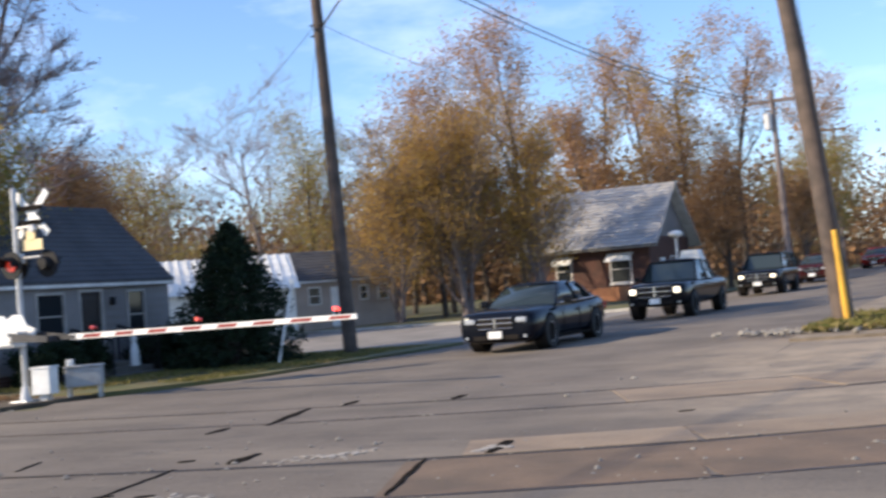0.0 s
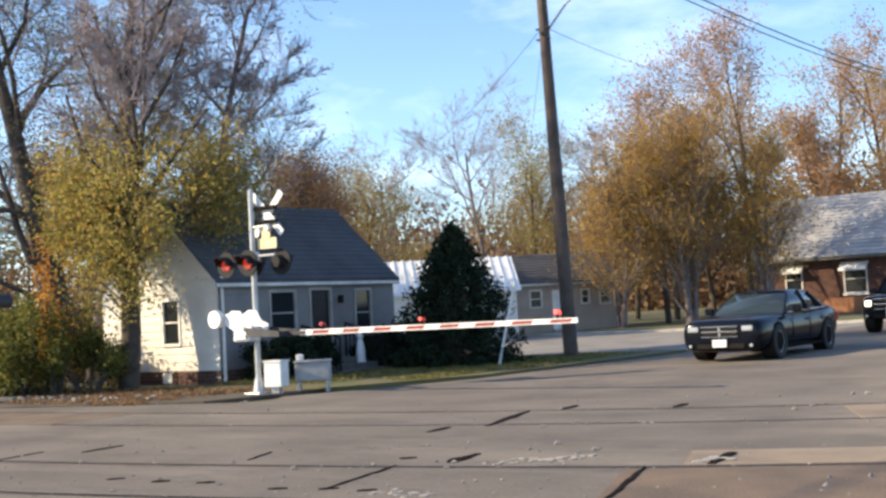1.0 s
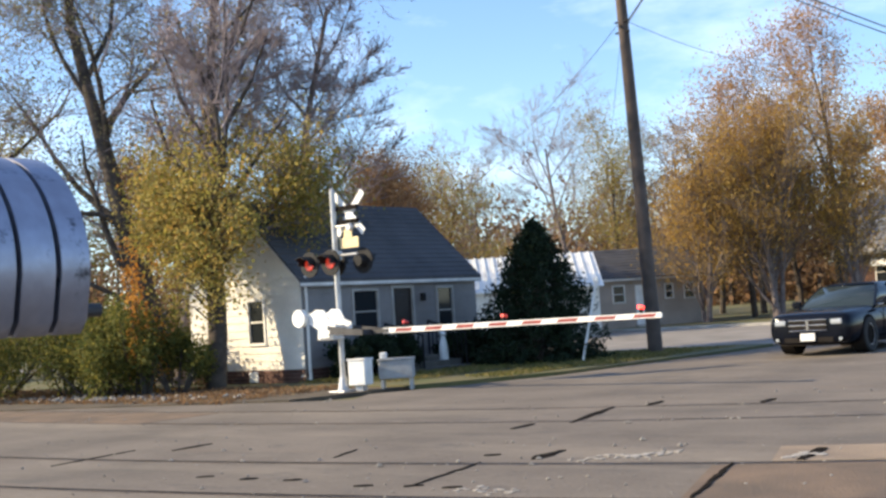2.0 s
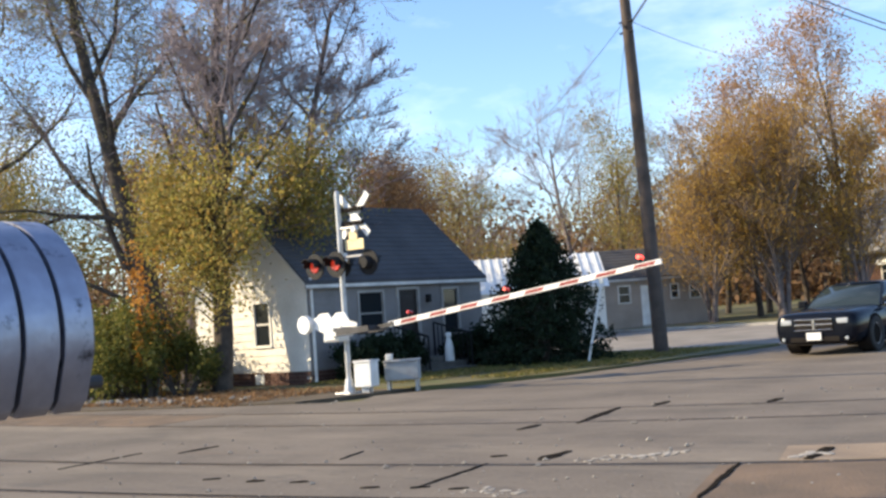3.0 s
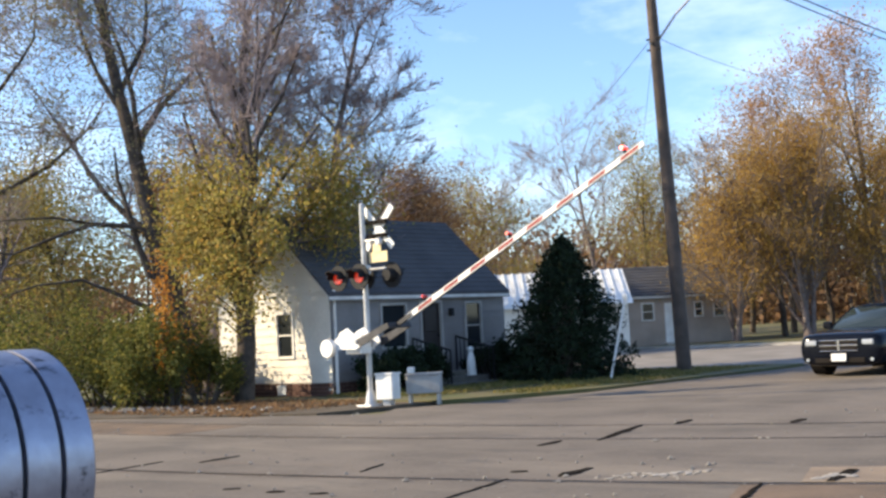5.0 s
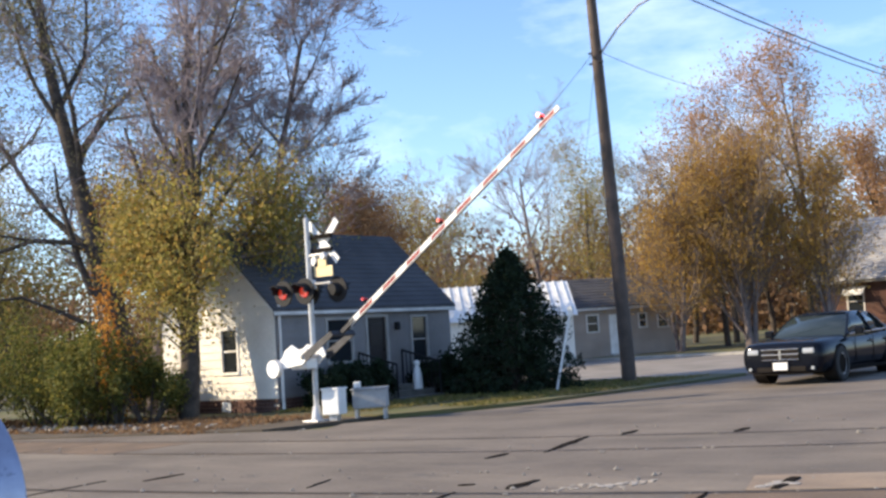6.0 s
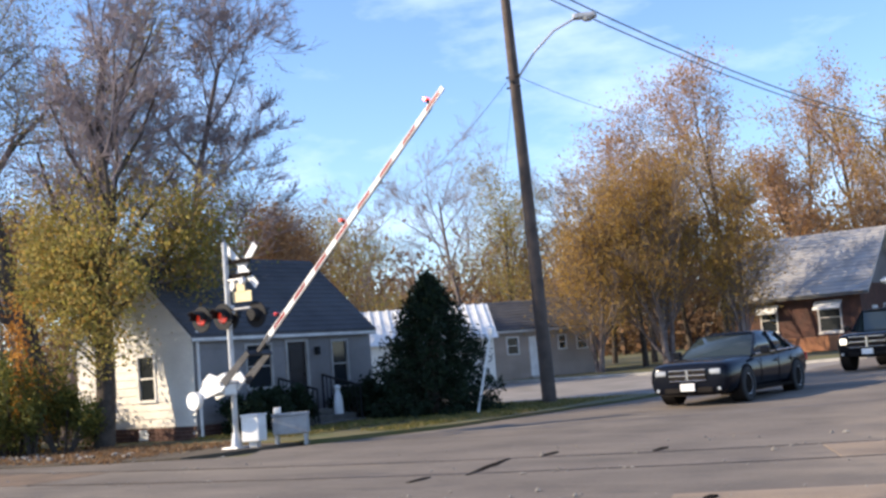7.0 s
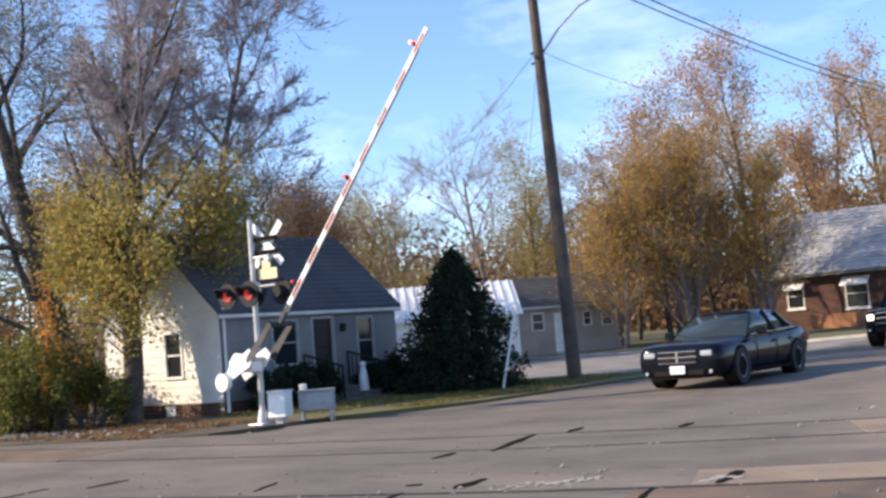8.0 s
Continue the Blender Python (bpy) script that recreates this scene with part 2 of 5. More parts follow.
LEAF_MIX = leaf_material("turning_leaves", [(0.20, 0.20, 0.05), (0.36, 0.32, 0.08), (0.42, 0.29, 0.08), (0.22, 0.20, 0.07), (0.42, 0.37, 0.14), (0.46, 0.27, 0.07)], 0.55)
LEAF_ORANGE = leaf_material("orange_leaves", [(0.48, 0.20, 0.03), (0.55, 0.28, 0.05), (0.36, 0.14, 0.03)])
LEAF_GOLD = leaf_material("golden_leaves", [(0.44, 0.27, 0.065), (0.58, 0.37, 0.08), (0.22, 0.13, 0.05), (0.50, 0.30, 0.065), (0.34, 0.23, 0.10), (0.60, 0.42, 0.12)], 0.45)
LEAF_PINK = leaf_material("sparse_tan_leaves", [(0.42, 0.25, 0.13), (0.52, 0.31, 0.13), (0.34, 0.21, 0.13), (0.46, 0.26, 0.10)], 0.4)
LEAF_PALE = leaf_material("thin_olive_leaves", [(0.22, 0.21, 0.11), (0.30, 0.26, 0.14), (0.17, 0.18, 0.10)], 0.5)
LEAF_BROWN = leaf_material("brown_leaves", [(0.22, 0.125, 0.06), (0.14, 0.09, 0.055), (0.30, 0.17, 0.08), (0.2, 0.15, 0.09)])
GRASS = leaf_material("grass_blades", [(0.10, 0.115, 0.03), (0.19, 0.17, 0.05), (0.28, 0.21, 0.09)], 0.3)


def car_paint(name, base):
    m = plain(name, tuple(c * 0.4 for c in base), 0.16, 0.0, coat=0.12)
    b = m.node_tree.nodes["Principled BSDF"]
    b.inputs["Specular IOR Level"].default_value = 0.11
    b.inputs["Coat Roughness"].default_value = 0.06
    return m


# ---- building helpers ----
def mesh_from(name, verts, faces, mats, index=None, smooth=False):
    me = bpy.data.meshes.new(name)
    me.from_pydata([tuple(v) for v in verts], [], [tuple(f) for f in faces])
    for m in mats:
        me.materials.append(m)
    if index is not None:
        me.polygons.foreach_set("material_index", index)
    if smooth:
        me.polygons.foreach_set("use_smooth", [True] * len(me.polygons))
    me.update()
    return me


def part(name, bm, mat, parent=None, label="", smooth=False):
    """Links a bmesh as one mesh object, under a thing where one is given."""
    bmesh.ops.recalc_face_normals(bm, faces=bm.faces)
    me = bpy.data.meshes.new(name)
    bm.to_mesh(me)
    bm.free()
    me.materials.append(mat)
    if smooth:
        for p in me.polygons:
            p.use_smooth = True
    ob = new(name, me)
    if parent is not None:
        ob.parent = parent
    if label:
        ob["label"] = label
    return ob


def share(name, me, parent, m):
    ob = new(name, me)
    ob.parent = parent
    ob.matrix_basis = m
    return ob


def thing(name, label, category, at=(0, 0, 0), turn=0, group="", kind=""):
    ob = new(name)
    ob.empty_display_size = 0.2
    ob.matrix_basis = pose(*at, 0, 0, turn)
    return tagged(ob, label, category, group, kind)


def box(bm, x0, x1, y0, y1, z0, z1, bevel=0.0, m=None):
    r = bmesh.ops.create_cube(bm, size=1, matrix=Matrix.Translation(((x0 + x1) / 2, (y0 + y1) / 2, (z0 + z1) / 2)) @ Matrix.Diagonal((x1 - x0, y1 - y0, z1 - z0, 1)))
    vs = r["verts"]
    if m is not None:
        bmesh.ops.transform(bm, matrix=m, verts=vs)
    if bevel:
        es = list({e for v in vs for e in v.link_edges})
        bmesh.ops.bevel(bm, geom=es, offset=bevel, segments=2, affect="EDGES", profile=0.5)
    return bm


def B(x0, x1, y0, y1, z0, z1, bevel=0.0, m=None):
    return box(bmesh.new(), x0, x1, y0, y1, z0, z1, bevel, m)


def rod(bm, a, b, r0, r1=None, n=12):
    """A round bar from a to b, tapering from r0 to r1."""
    a, b = Vector(a), Vector(b)
    r1 = r0 if r1 is None else r1
    d = b - a
    q = d.to_track_quat("Z", "Y").to_matrix().to_4x4()
    bmesh.ops.create_cone(bm, cap_ends=True, segments=n, radius1=r0, radius2=r1, depth=d.length, matrix=Matrix.Translation((a + b) / 2) @ q)
    return bm


def C(a, b, r0, r1=None, n=12):
    return rod(bmesh.new(), a, b, r0, r1, n)


def prism(bm, outline, axis, lo, hi):
    """Pushes a closed outline in a plane through from lo to hi along axis 0, 1 or 2."""
    def at(p, w):
        q = list(p)
        q.insert(axis, w)
        return q
    a = [bm.verts.new(at(p, lo)) for p in outline]
    b = [bm.verts.new(at(p, hi)) for p in outline]
    n = len(outline)
    bm.faces.new(a[::-1])
    bm.faces.new(b)
    for i in range(n):
        bm.faces.new((a[i], a[(i + 1) % n], b[(i + 1) % n], b[i]))
    return bm


def tube_path(pts, radii, sides=6):
    """Vertices and faces of a round tube through points."""
    vs, fs = [], []
    pts = [Vector(p) for p in pts]
    up = Vector((0.31, 0.17, 0.93)).normalized()
    for i, p in enumerate(pts):
        d = (pts[min(i + 1, len(pts) - 1)] - pts[max(i - 1, 0)]).normalized()
        s = d.cross(up)
        if s.length < 1e-3:
            s = d.cross(Vector((1, 0, 0)))
        s.normalize()
        w = d.cross(s)
        for k in range(sides):
            a = 2 * math.pi * k / sides
            vs.append(p + (s * math.cos(a) + w * math.sin(a)) * radii[i])
    for i in range(len(pts) - 1):
        for k in range(sides):
            a, b = i * sides + k, i * sides + (k + 1) % sides
            fs.append((a, b, b + sides, a + sides))
    return vs, fs


def tube(name, pts, radii, mat, parent=None, sides=8):
    vs, fs = tube_path(pts, radii, sides)
    ob = new(name, mesh_from(name, vs, fs, [mat], smooth=True))
    if parent is not None:
        ob.parent = parent
    return ob


def leaf_mesh(name, centres, size, mat, rng, slim=0.55, hang=0.0):
    """Many small four-cornered leaves, each turned its own way."""
    c = np.asarray(centres, dtype=float)
    n = len(c)
    a = rng.normal(size=(n, 3))
    a[:, 2] -= hang
    a /= np.linalg.norm(a, axis=1)[:, None]
    b = rng.normal(size=(n, 3))
    b = np.cross(a, b)
    b /= np.linalg.norm(b, axis=1)[:, None]
    s = (size * rng.uniform(0.6, 1.35, n))[:, None]
    v = np.stack([c - a * s / 2, c + b * s * slim / 2, c + a * s / 2, c - b * s * slim / 2], 1).reshape(-1, 3)
    me = bpy.data.meshes.new(name)
    me.vertices.add(4 * n)
    me.vertices.foreach_set("co", v.ravel())
    me.loops.add(4 * n)
    me.loops.foreach_set("vertex_index", np.arange(4 * n, dtype=np.int32))
    me.polygons.add(n)
    me.polygons.foreach_set("loop_start", np.arange(0, 4 * n, 4, dtype=np.int32))
    me.materials.append(mat)
    me.update(calc_edges=True)
    return me


def tree(name, label, at, height, spread, seed, bark, leaves=None, leaf_count=0, leaf_size=0.2, trunk=0.25, fork=0.3,
         twigs=5, depth=4, upright=0.6, hang=0.3, scatter=0.35, stems=1, leaf_low=0.0, leaf_high=9.0, group="", lean=(0, 0), drop=0.0, limbs=0, short=0.35):
    """A tapered trunk that forks into limbs and ever finer twigs, with leaves near the twig ends."""
    rnd = random.Random(seed)
    rng = np.random.default_rng(seed)
    top = thing(name, label, "tree", at, group=group)
    vs, fs, tips = [[], []], [[], []], []

    def grow(p, d, length, r, level):
        pts, rad = [p], [r]
        n = 7 if level == 0 else 5 if level == 1 else 3 if level < 4 else 2
        n = 2 if level == depth else n
        wob = 0.07 if level == 0 else 0.14
        for i in range(n):
            d = (d + Vector((rnd.gauss(0, wob), rnd.gauss(0, wob), rnd.gauss(0, 0.06) + (0.09 * upright if level else 0.05) - (drop * 0.12 if level > 1 else 0)))).normalized()
            p = p + d * (length / n)
            pts.append(p)
            rad.append(max(r * (1 - 0.72 * (i + 1) / n), 0.006))
        v, f = tube_path(pts, rad, 9 if level == 0 else 6 if level == 1 else 4 if level == 2 else 3)
        w = 1 if level > 1 else 0
        o = len(vs[w])
        vs[w].extend(v)
        fs[w].extend([tuple(k + o for k in q) for q in f])
        if level >= depth - 1:
            tips.extend([pts[k] + (pts[k] - pts[k - 1]) * rnd.random() for k in range(1, len(pts))])
        if level >= depth:
            return
        count = (limbs or twigs + 3) if level == 0 else twigs
        for k in range(count):
            s = fork + (0.98 - fork) * (k + rnd.random()) / count if level == 0 else 0.18 + 0.8 * (k + rnd.random()) / count
            j = min(int(s * n), n - 1)
            q = pts[j].lerp(pts[j + 1], s * n - j)
            a = rnd.uniform(0, 2 * math.pi) if level else (k * 2.4 + rnd.uniform(-0.5, 0.5) + seed)
            side = Vector((math.cos(a), math.sin(a), 0.1))
            side = (side - d * side.dot(d)).normalized()
            tilt = rnd.uniform(0.5, 1.0) * (1.15 - 0.4 * upright)
            dd = (d * math.cos(tilt) + side * math.sin(tilt)).normalized()
            L = (spread * (1 - short * (s - fork) / (1 - fork)) if level == 0 else length * rnd.uniform(0.40, 0.66)) * rnd.uniform(0.75, 1.1)
            grow(q, dd, L, max(rad[j] * rnd.uniform(0.4, 0.6), 0.008), level + 1)

    for k in range(stems):
        a = 2.2 * k + seed
        off = Vector((math.cos(a), math.sin(a), 0)) * (trunk * 0.9 if stems > 1 else 0)
        grow(off + Vector((0, 0, -0.15)), Vector((lean[0] + off.x * 0.35, lean[1] + off.y * 0.35, 1)).normalized(), height * (0.86 if k == 0 else rnd.uniform(0.6, 0.8)), trunk * (1 if k == 0 else 0.75), 0)
    ob = new("trunk", mesh_from("trunk", vs[0], fs[0], [bark], smooth=True))
    ob.parent = top
    ob = new("branchwork", mesh_from("branchwork", vs[1], fs[1], [TWIG if height > 12 else TWIG_DARK], smooth=True))
    ob.parent = top
    tagged(ob, kind="stuff")
    if leaves is not None and leaf_count:
        t = np.array([tuple(p) for p in tips])
        keep = np.clip((leaf_high * 1.3 - t[:, 2] / height) / 0.45, 0, 1) ** 1.5
        t = t[(t[:, 2] > max(leaf_low * height, 0.3)) & (rng.random(len(t)) < keep)]
        c = t[rng.integers(0, len(t), leaf_count)] + rng.normal(size=(leaf_count, 3)) * scatter
        me = leaf_mesh("crown", c, leaf_size, leaves, rng, hang=hang)
        cr = new("crown", me)
        cr.parent = top
    return top


def clump_bush(name, label, at, radius, height, seed, mat, count, size, category="bush", stems=7):
    """A shrub: thin stems and many leaves in uneven clumps."""
    rnd = random.Random(seed)
    rng = np.random.default_rng(seed)
    top = thing(name, label, category, at)
    cl = []
    vs, fs = [], []
    for k in range(stems * 3):
        a = rnd.uniform(0, 6.28)
        r = radius * math.sqrt(rnd.random())
        z = height * rnd.uniform(0.25, 0.95) * (1 - 0.3 * r / radius)
        e = Vector((math.cos(a) * r, math.sin(a) * r, z))
        cl.append(e)
        if k < stems * 2:
            v, f = tube_path([(e.x * 0.2, e.y * 0.2, -0.05), (e.x * 0.6, e.y * 0.6, z * 0.55), tuple(e)], [0.035, 0.02, 0.008], 4)
            o = len(vs)
            vs.extend(v)
            fs.extend([tuple(i + o for i in q) for q in f])
    ob = tagged(new("stemwork", mesh_from("stemwork", vs, fs, [BARK], smooth=True)), kind="stuff")
    ob.parent = top
    cl = np.array([tuple(c) for c in cl])
    c = cl[rng.integers(0, len(cl), count)] + rng.normal(size=(count, 3)) * np.array([radius * 0.15, radius * 0.15, height * 0.1])
    c[:, 2] = np.abs(c[:, 2])
    cr = new("leaves", leaf_mesh("leaves", c, size, mat, rng))
    cr.parent = top
    return top

# ---- ground and paving ----
RAIL_DIR = Vector((0.970, 0.242, 0)).normalized()
RAIL_TURN = math.degrees(math.atan2(RAIL_DIR.y, RAIL_DIR.x))
RAIL_M = pose(0, 0, 0, 0, 0, RAIL_TURN)      # local x along the track, local y across it


def rise(x, y):
    """How much higher the land lies at x, y than at the crossing."""
    near = 0.32 * (1 - math.exp(-max(y - 19.0, 0.0) / 16.0)) * min(max((x + 19.0) / 8.5, 0.0), 1.6)
    return near + 0.012 * min(max(y - 40.0, 0.0), 110.0)


def lay_over_rise(ob):
    """Cuts a sheet into strips and lays it over the rising land."""
    bm = bmesh.new()
    bm.from_mesh(ob.data)
    cuts = [((0, 19 + 3 * k, 0), (0, 1, 0)) for k in range(14)] + [((0, 61 + 20 * k, 0), (0, 1, 0)) for k in range(6)] + [((-19 + 3.4 * k, 0, 0), (1, 0, 0)) for k in range(5)]
    for co, no in cuts:
        bmesh.ops.bisect_plane(bm, geom=bm.verts[:] + bm.edges[:] + bm.faces[:], plane_co=co, plane_no=no)
    bmesh.ops.triangulate(bm, faces=bm.faces)
    for v in bm.verts:
        v.co.z += rise(v.co.x, v.co.y)
    bm.to_mesh(ob.data)
    bm.free()


def sheet(name, outline, z0, z1, mat, label, kind="structure"):
    ob = part(name, prism(bmesh.new(), outline, 2, z0, z1), mat)
    return tagged(ob, label, name.replace("_", " "), kind=kind)


def build_ground():
    bm = bmesh.new()
    bmesh.ops.create_grid(bm, x_segments=60, y_segments=60, size=1500)
    for v in bm.verts:
        v.co.z = -0.06
    tagged(part("ground", bm, GRASS_SOIL), "dry autumn turf and soil reaching to the woods", "ground", kind="structure")
    sheet("road", [(-15.0, 14), (-4.2, 14), (-4.6, 60), (-4.6, 420), (-15.6, 420), (-14.6, 50), (-14.6, 32), (-14.4, 29.5), (-15.0, 25), (-15.4, 21.5), (-17.2, 17.5)],
          -0.05, 0.0, ASPHALT, "worn pale grey asphalt main road with cracks")
    # the paved crossing field lies along the track
    def rp(x, y):
        p = RAIL_M @ Vector((x, y, 0))
        return (p.x, p.y)
    sheet("pavement_crossing", [rp(-60, 4), rp(40, 4), rp(40, 20.6), rp(-0.5, 21.5), rp(-12.5, 19.7), rp(-60, 19.2)], -0.05, 0.004, ASPHALT, "worn asphalt of the level crossing between the tracks")
    sheet("pavement_apron", [(-4.5, 17.5), (40, 27.5), (40, 40), (-4.3, 32)], -0.05, -0.004, ASPHALT, "dusty pale paving beside the road")
    sheet("pavement_near", [rp(-60, -12), rp(40, -12), rp(40, 4), rp(-60, 4)], -0.05, 0.0, ASPHALT, "worn asphalt beside the tracks")
    sheet("pavement_lot", [(-60, 33), (-14.62, 31.6), (-14.62, 49), (-60, 50)], -0.05, -0.004, SIDE_ROAD, "pale worn asphalt side street")
    sheet("kerb", [(-60, 50.0), (-14.7, 49.0), (-14.7, 49.7), (-60, 50.7)], -0.05, 0.1, KERB, "pale concrete kerb along the side street")


def bend(x):
    """How far the slightly curved track swings aside at x along it, and its slope there."""
    a = 0.010 if x < -3.5 else 0.028
    d = max(min(x + 3.5, 6.0), -13.0)
    return a * d * d + 2 * a * d * (x + 3.5 - d), 2 * a * d


def strip(y, half, z0, z1):
    """A long bar that follows the track's bend."""
    xs = [-60, -40, -28] + [-20 + k for k in range(0, 27)] + [12, 24, 40]
    left = [(x, y + bend(x)[0] + half) for x in xs]
    right = [(x, y + bend(x)[0] - half) for x in xs]
    return prism(bmesh.new(), left + right[::-1], 2, z0, z1)


def laid(x, y, z=0.0):
    o, s = bend(x)
    return pose(x, y + o, z, 0, 0, math.degrees(math.atan(s)))


def build_track():
    t = thing("railway_track_near", "steel rails set in worn concrete crossing panels", "railway track", kind="structure")
    u = thing("railway_track_far", "steel rails set in rust-stained concrete crossing panels", "railway track", kind="structure")
    t.matrix_basis = u.matrix_basis = RAIL_M
    rnd = random.Random(4)

    def piece(name, w, d, mat, top=0.012):
        me = bpy.data.meshes.new(name)
        bm = B(-w / 2 + 0.025, w / 2 - 0.025, 0.05, d - 0.05, -0.03, top)
        bm.to_mesh(me)
        bm.free()
        me.materials.append(mat)
        return me
    near_panel, far_panel = piece("panel", 2.57, 1.98, RUSTY), piece("panel", 2.57, 1.85, BUFF)
    for k in range(5):
        share("panel", near_panel, t, laid(-2.65 + 2.57 * (k + 0.5), 8.85, rnd.uniform(-0.004, 0.006)))
    for k in range(6):
        share("panel", far_panel, u, laid(-1.14 + 2.57 * (k + 0.5), 14.85, rnd.uniform(-0.004, 0.006)))
    rust_panel = piece("panel", 2.57, 1.85, RUSTY)
    for k in range(3):
        share("panel", rust_panel, u, laid(-21.5 + 2.57 * (k + 0.5), 14.75, rnd.uniform(-0.004, 0.0)))
    edge_slab = piece("slab", 2.2, 1.15, BUFF, 0.010)
    for k in range(5):
        share("slab", edge_slab, t, laid(-2.4 + 2.2 * (k + 0.5), 10.95))
    for track, ys in ((t, (8.85, 10.85)), (u, (14.83, 16.75))):
        for y in ys:
            part("rail", strip(y, 0.03, -0.04, 0.009), RAIL, track)
            part("flangeway", strip(y + 0.06, 0.026, -0.045, 0.0065), GAP, track)


def build_grit():
    """Loose grit and pebbles lying along the rails and joints."""
    rng = np.random.default_rng(19)
    vs, fs = [], []
    for k in range(650):
        x = rng.uniform(-16, 4)
        y = float(rng.choice((8.9, 9.9, 10.95, 12.3, 14.9, 16.8, 18.5))) + rng.normal() * 0.28
        p = RAIL_M @ Vector((x, y + bend(x)[0], 0.011))
        r = float(rng.gamma(2.0, 0.006)) + 0.006
        o = len(vs)
        for d in ((1, 0, 0), (0, 1, 0), (-1, 0, 0), (0, -1, 0), (0, 0, 0.7), (0, 0, -0.3)):
            vs.append(p + Vector(d) * r * float(rng.uniform(0.6, 1.3)))
        for a in range(4):
            fs.append((o + a, o + (a + 1) % 4, o + 4))
            fs.append((o + (a + 1) % 4, o + a, o + 5))
    ob = new("grit", mesh_from("grit", vs, fs, [ROCK]))
    tagged(ob, "loose pale grit and pebbles along the rails", "grit", kind="stuff")


def crack(name, a, b, width, seed, top=0.0125):
    """An open, ragged crack in the asphalt, as a thin dark wedge let into the surface."""
    rnd = random.Random(seed)
    a, b = Vector(a), Vector(b)
    d = (b - a).normalized()
    s = Vector((-d.y, d.x))
    n = max(int((b - a).length / 0.12), 3)
    left, right = [], []
    for i in range(n + 1):
        k = i / n
        p = a.lerp(b, k) + s * rnd.gauss(0, 0.006)
        w = width * (0.35 + 0.65 * math.sin(math.pi * min(max(k, 0.06), 0.94))) * rnd.uniform(0.6, 1.25) / 2
        left.append(tuple(p + s * w))
        right.append(tuple(p - s * w))
    ob = part(name, prism(bmesh.new(), left + right[::-1], 2, -0.02, top), GAP)
    return tagged(ob, "dark open crack in worn asphalt", "crack", group="cracks in the road", kind="structure")


# ---- houses ----
def wall_with_openings(parent, mat, length, height, thick, openings, m, board=0.0):
    """A wall along local x from 0 to length, its outer face at y = 0, with openings (x0, x1, z0, z1) cut right through."""
    bm = bmesh.new()
    spans = []
    xs = sorted({0, length, *[o[0] for o in openings], *[o[1] for o in openings]})
    for a, b in zip(xs, xs[1:]):
        zs = [0.0]
        for o in sorted(openings, key=lambda o: o[2]):
            if o[0] <= a + 1e-6 and o[1] >= b - 1e-6:
                zs += [o[2], o[3]]
        zs.append(height)
        for k in range(0, len(zs), 2):
            if zs[k + 1] - zs[k] > 0.01:
                box(bm, a, b, 0, thick, zs[k], zs[k + 1])
                if board:
                    spans.append((a, b, zs[k], zs[k + 1]))
    ob = part("wall", bm, mat, parent)
    ob.matrix_basis = m
    for a, b, z0, z1 in spans:
        z = z0
        while z < z1 - 0.03:
            h = min(board, z1 - z)
            part("board", prism(bmesh.new(), [(0.0, z + 0.001), (0.0, z + h), (-0.004, z + h), (-0.022, z + 0.001)], 0, a, b), mat, ob)
            z += board
    return ob


def window(parent, x, z, w, h, m, mullion=True, frame_mat=None):
    fm = frame_mat or TRIM_WHITE
    bm = bmesh.new()
    t = 0.07
    box(bm, x, x + w, -0.04, 0.06, z + h - t, z + h, 0.008)
    box(bm, x, x + w, -0.06, 0.06, z, z + t, 0.008)
    box(bm, x, x + t, -0.04, 0.06, z + t, z + h - t)
    box(bm, x + w - t, x + w, -0.04, 0.06, z + t, z + h - t)
    if mullion:
        box(bm, x + t, x + w - t, -0.01, 0.05, z + h * 0.5 - 0.02, z + h * 0.5 + 0.02)
    win = part("window", bm, fm, parent)
    win.matrix_basis = m
    part("pane", B(x + t, x + w - t, 0.02, 0.03, z + t, z + h - t), GLASS_DARK, win)
    return win


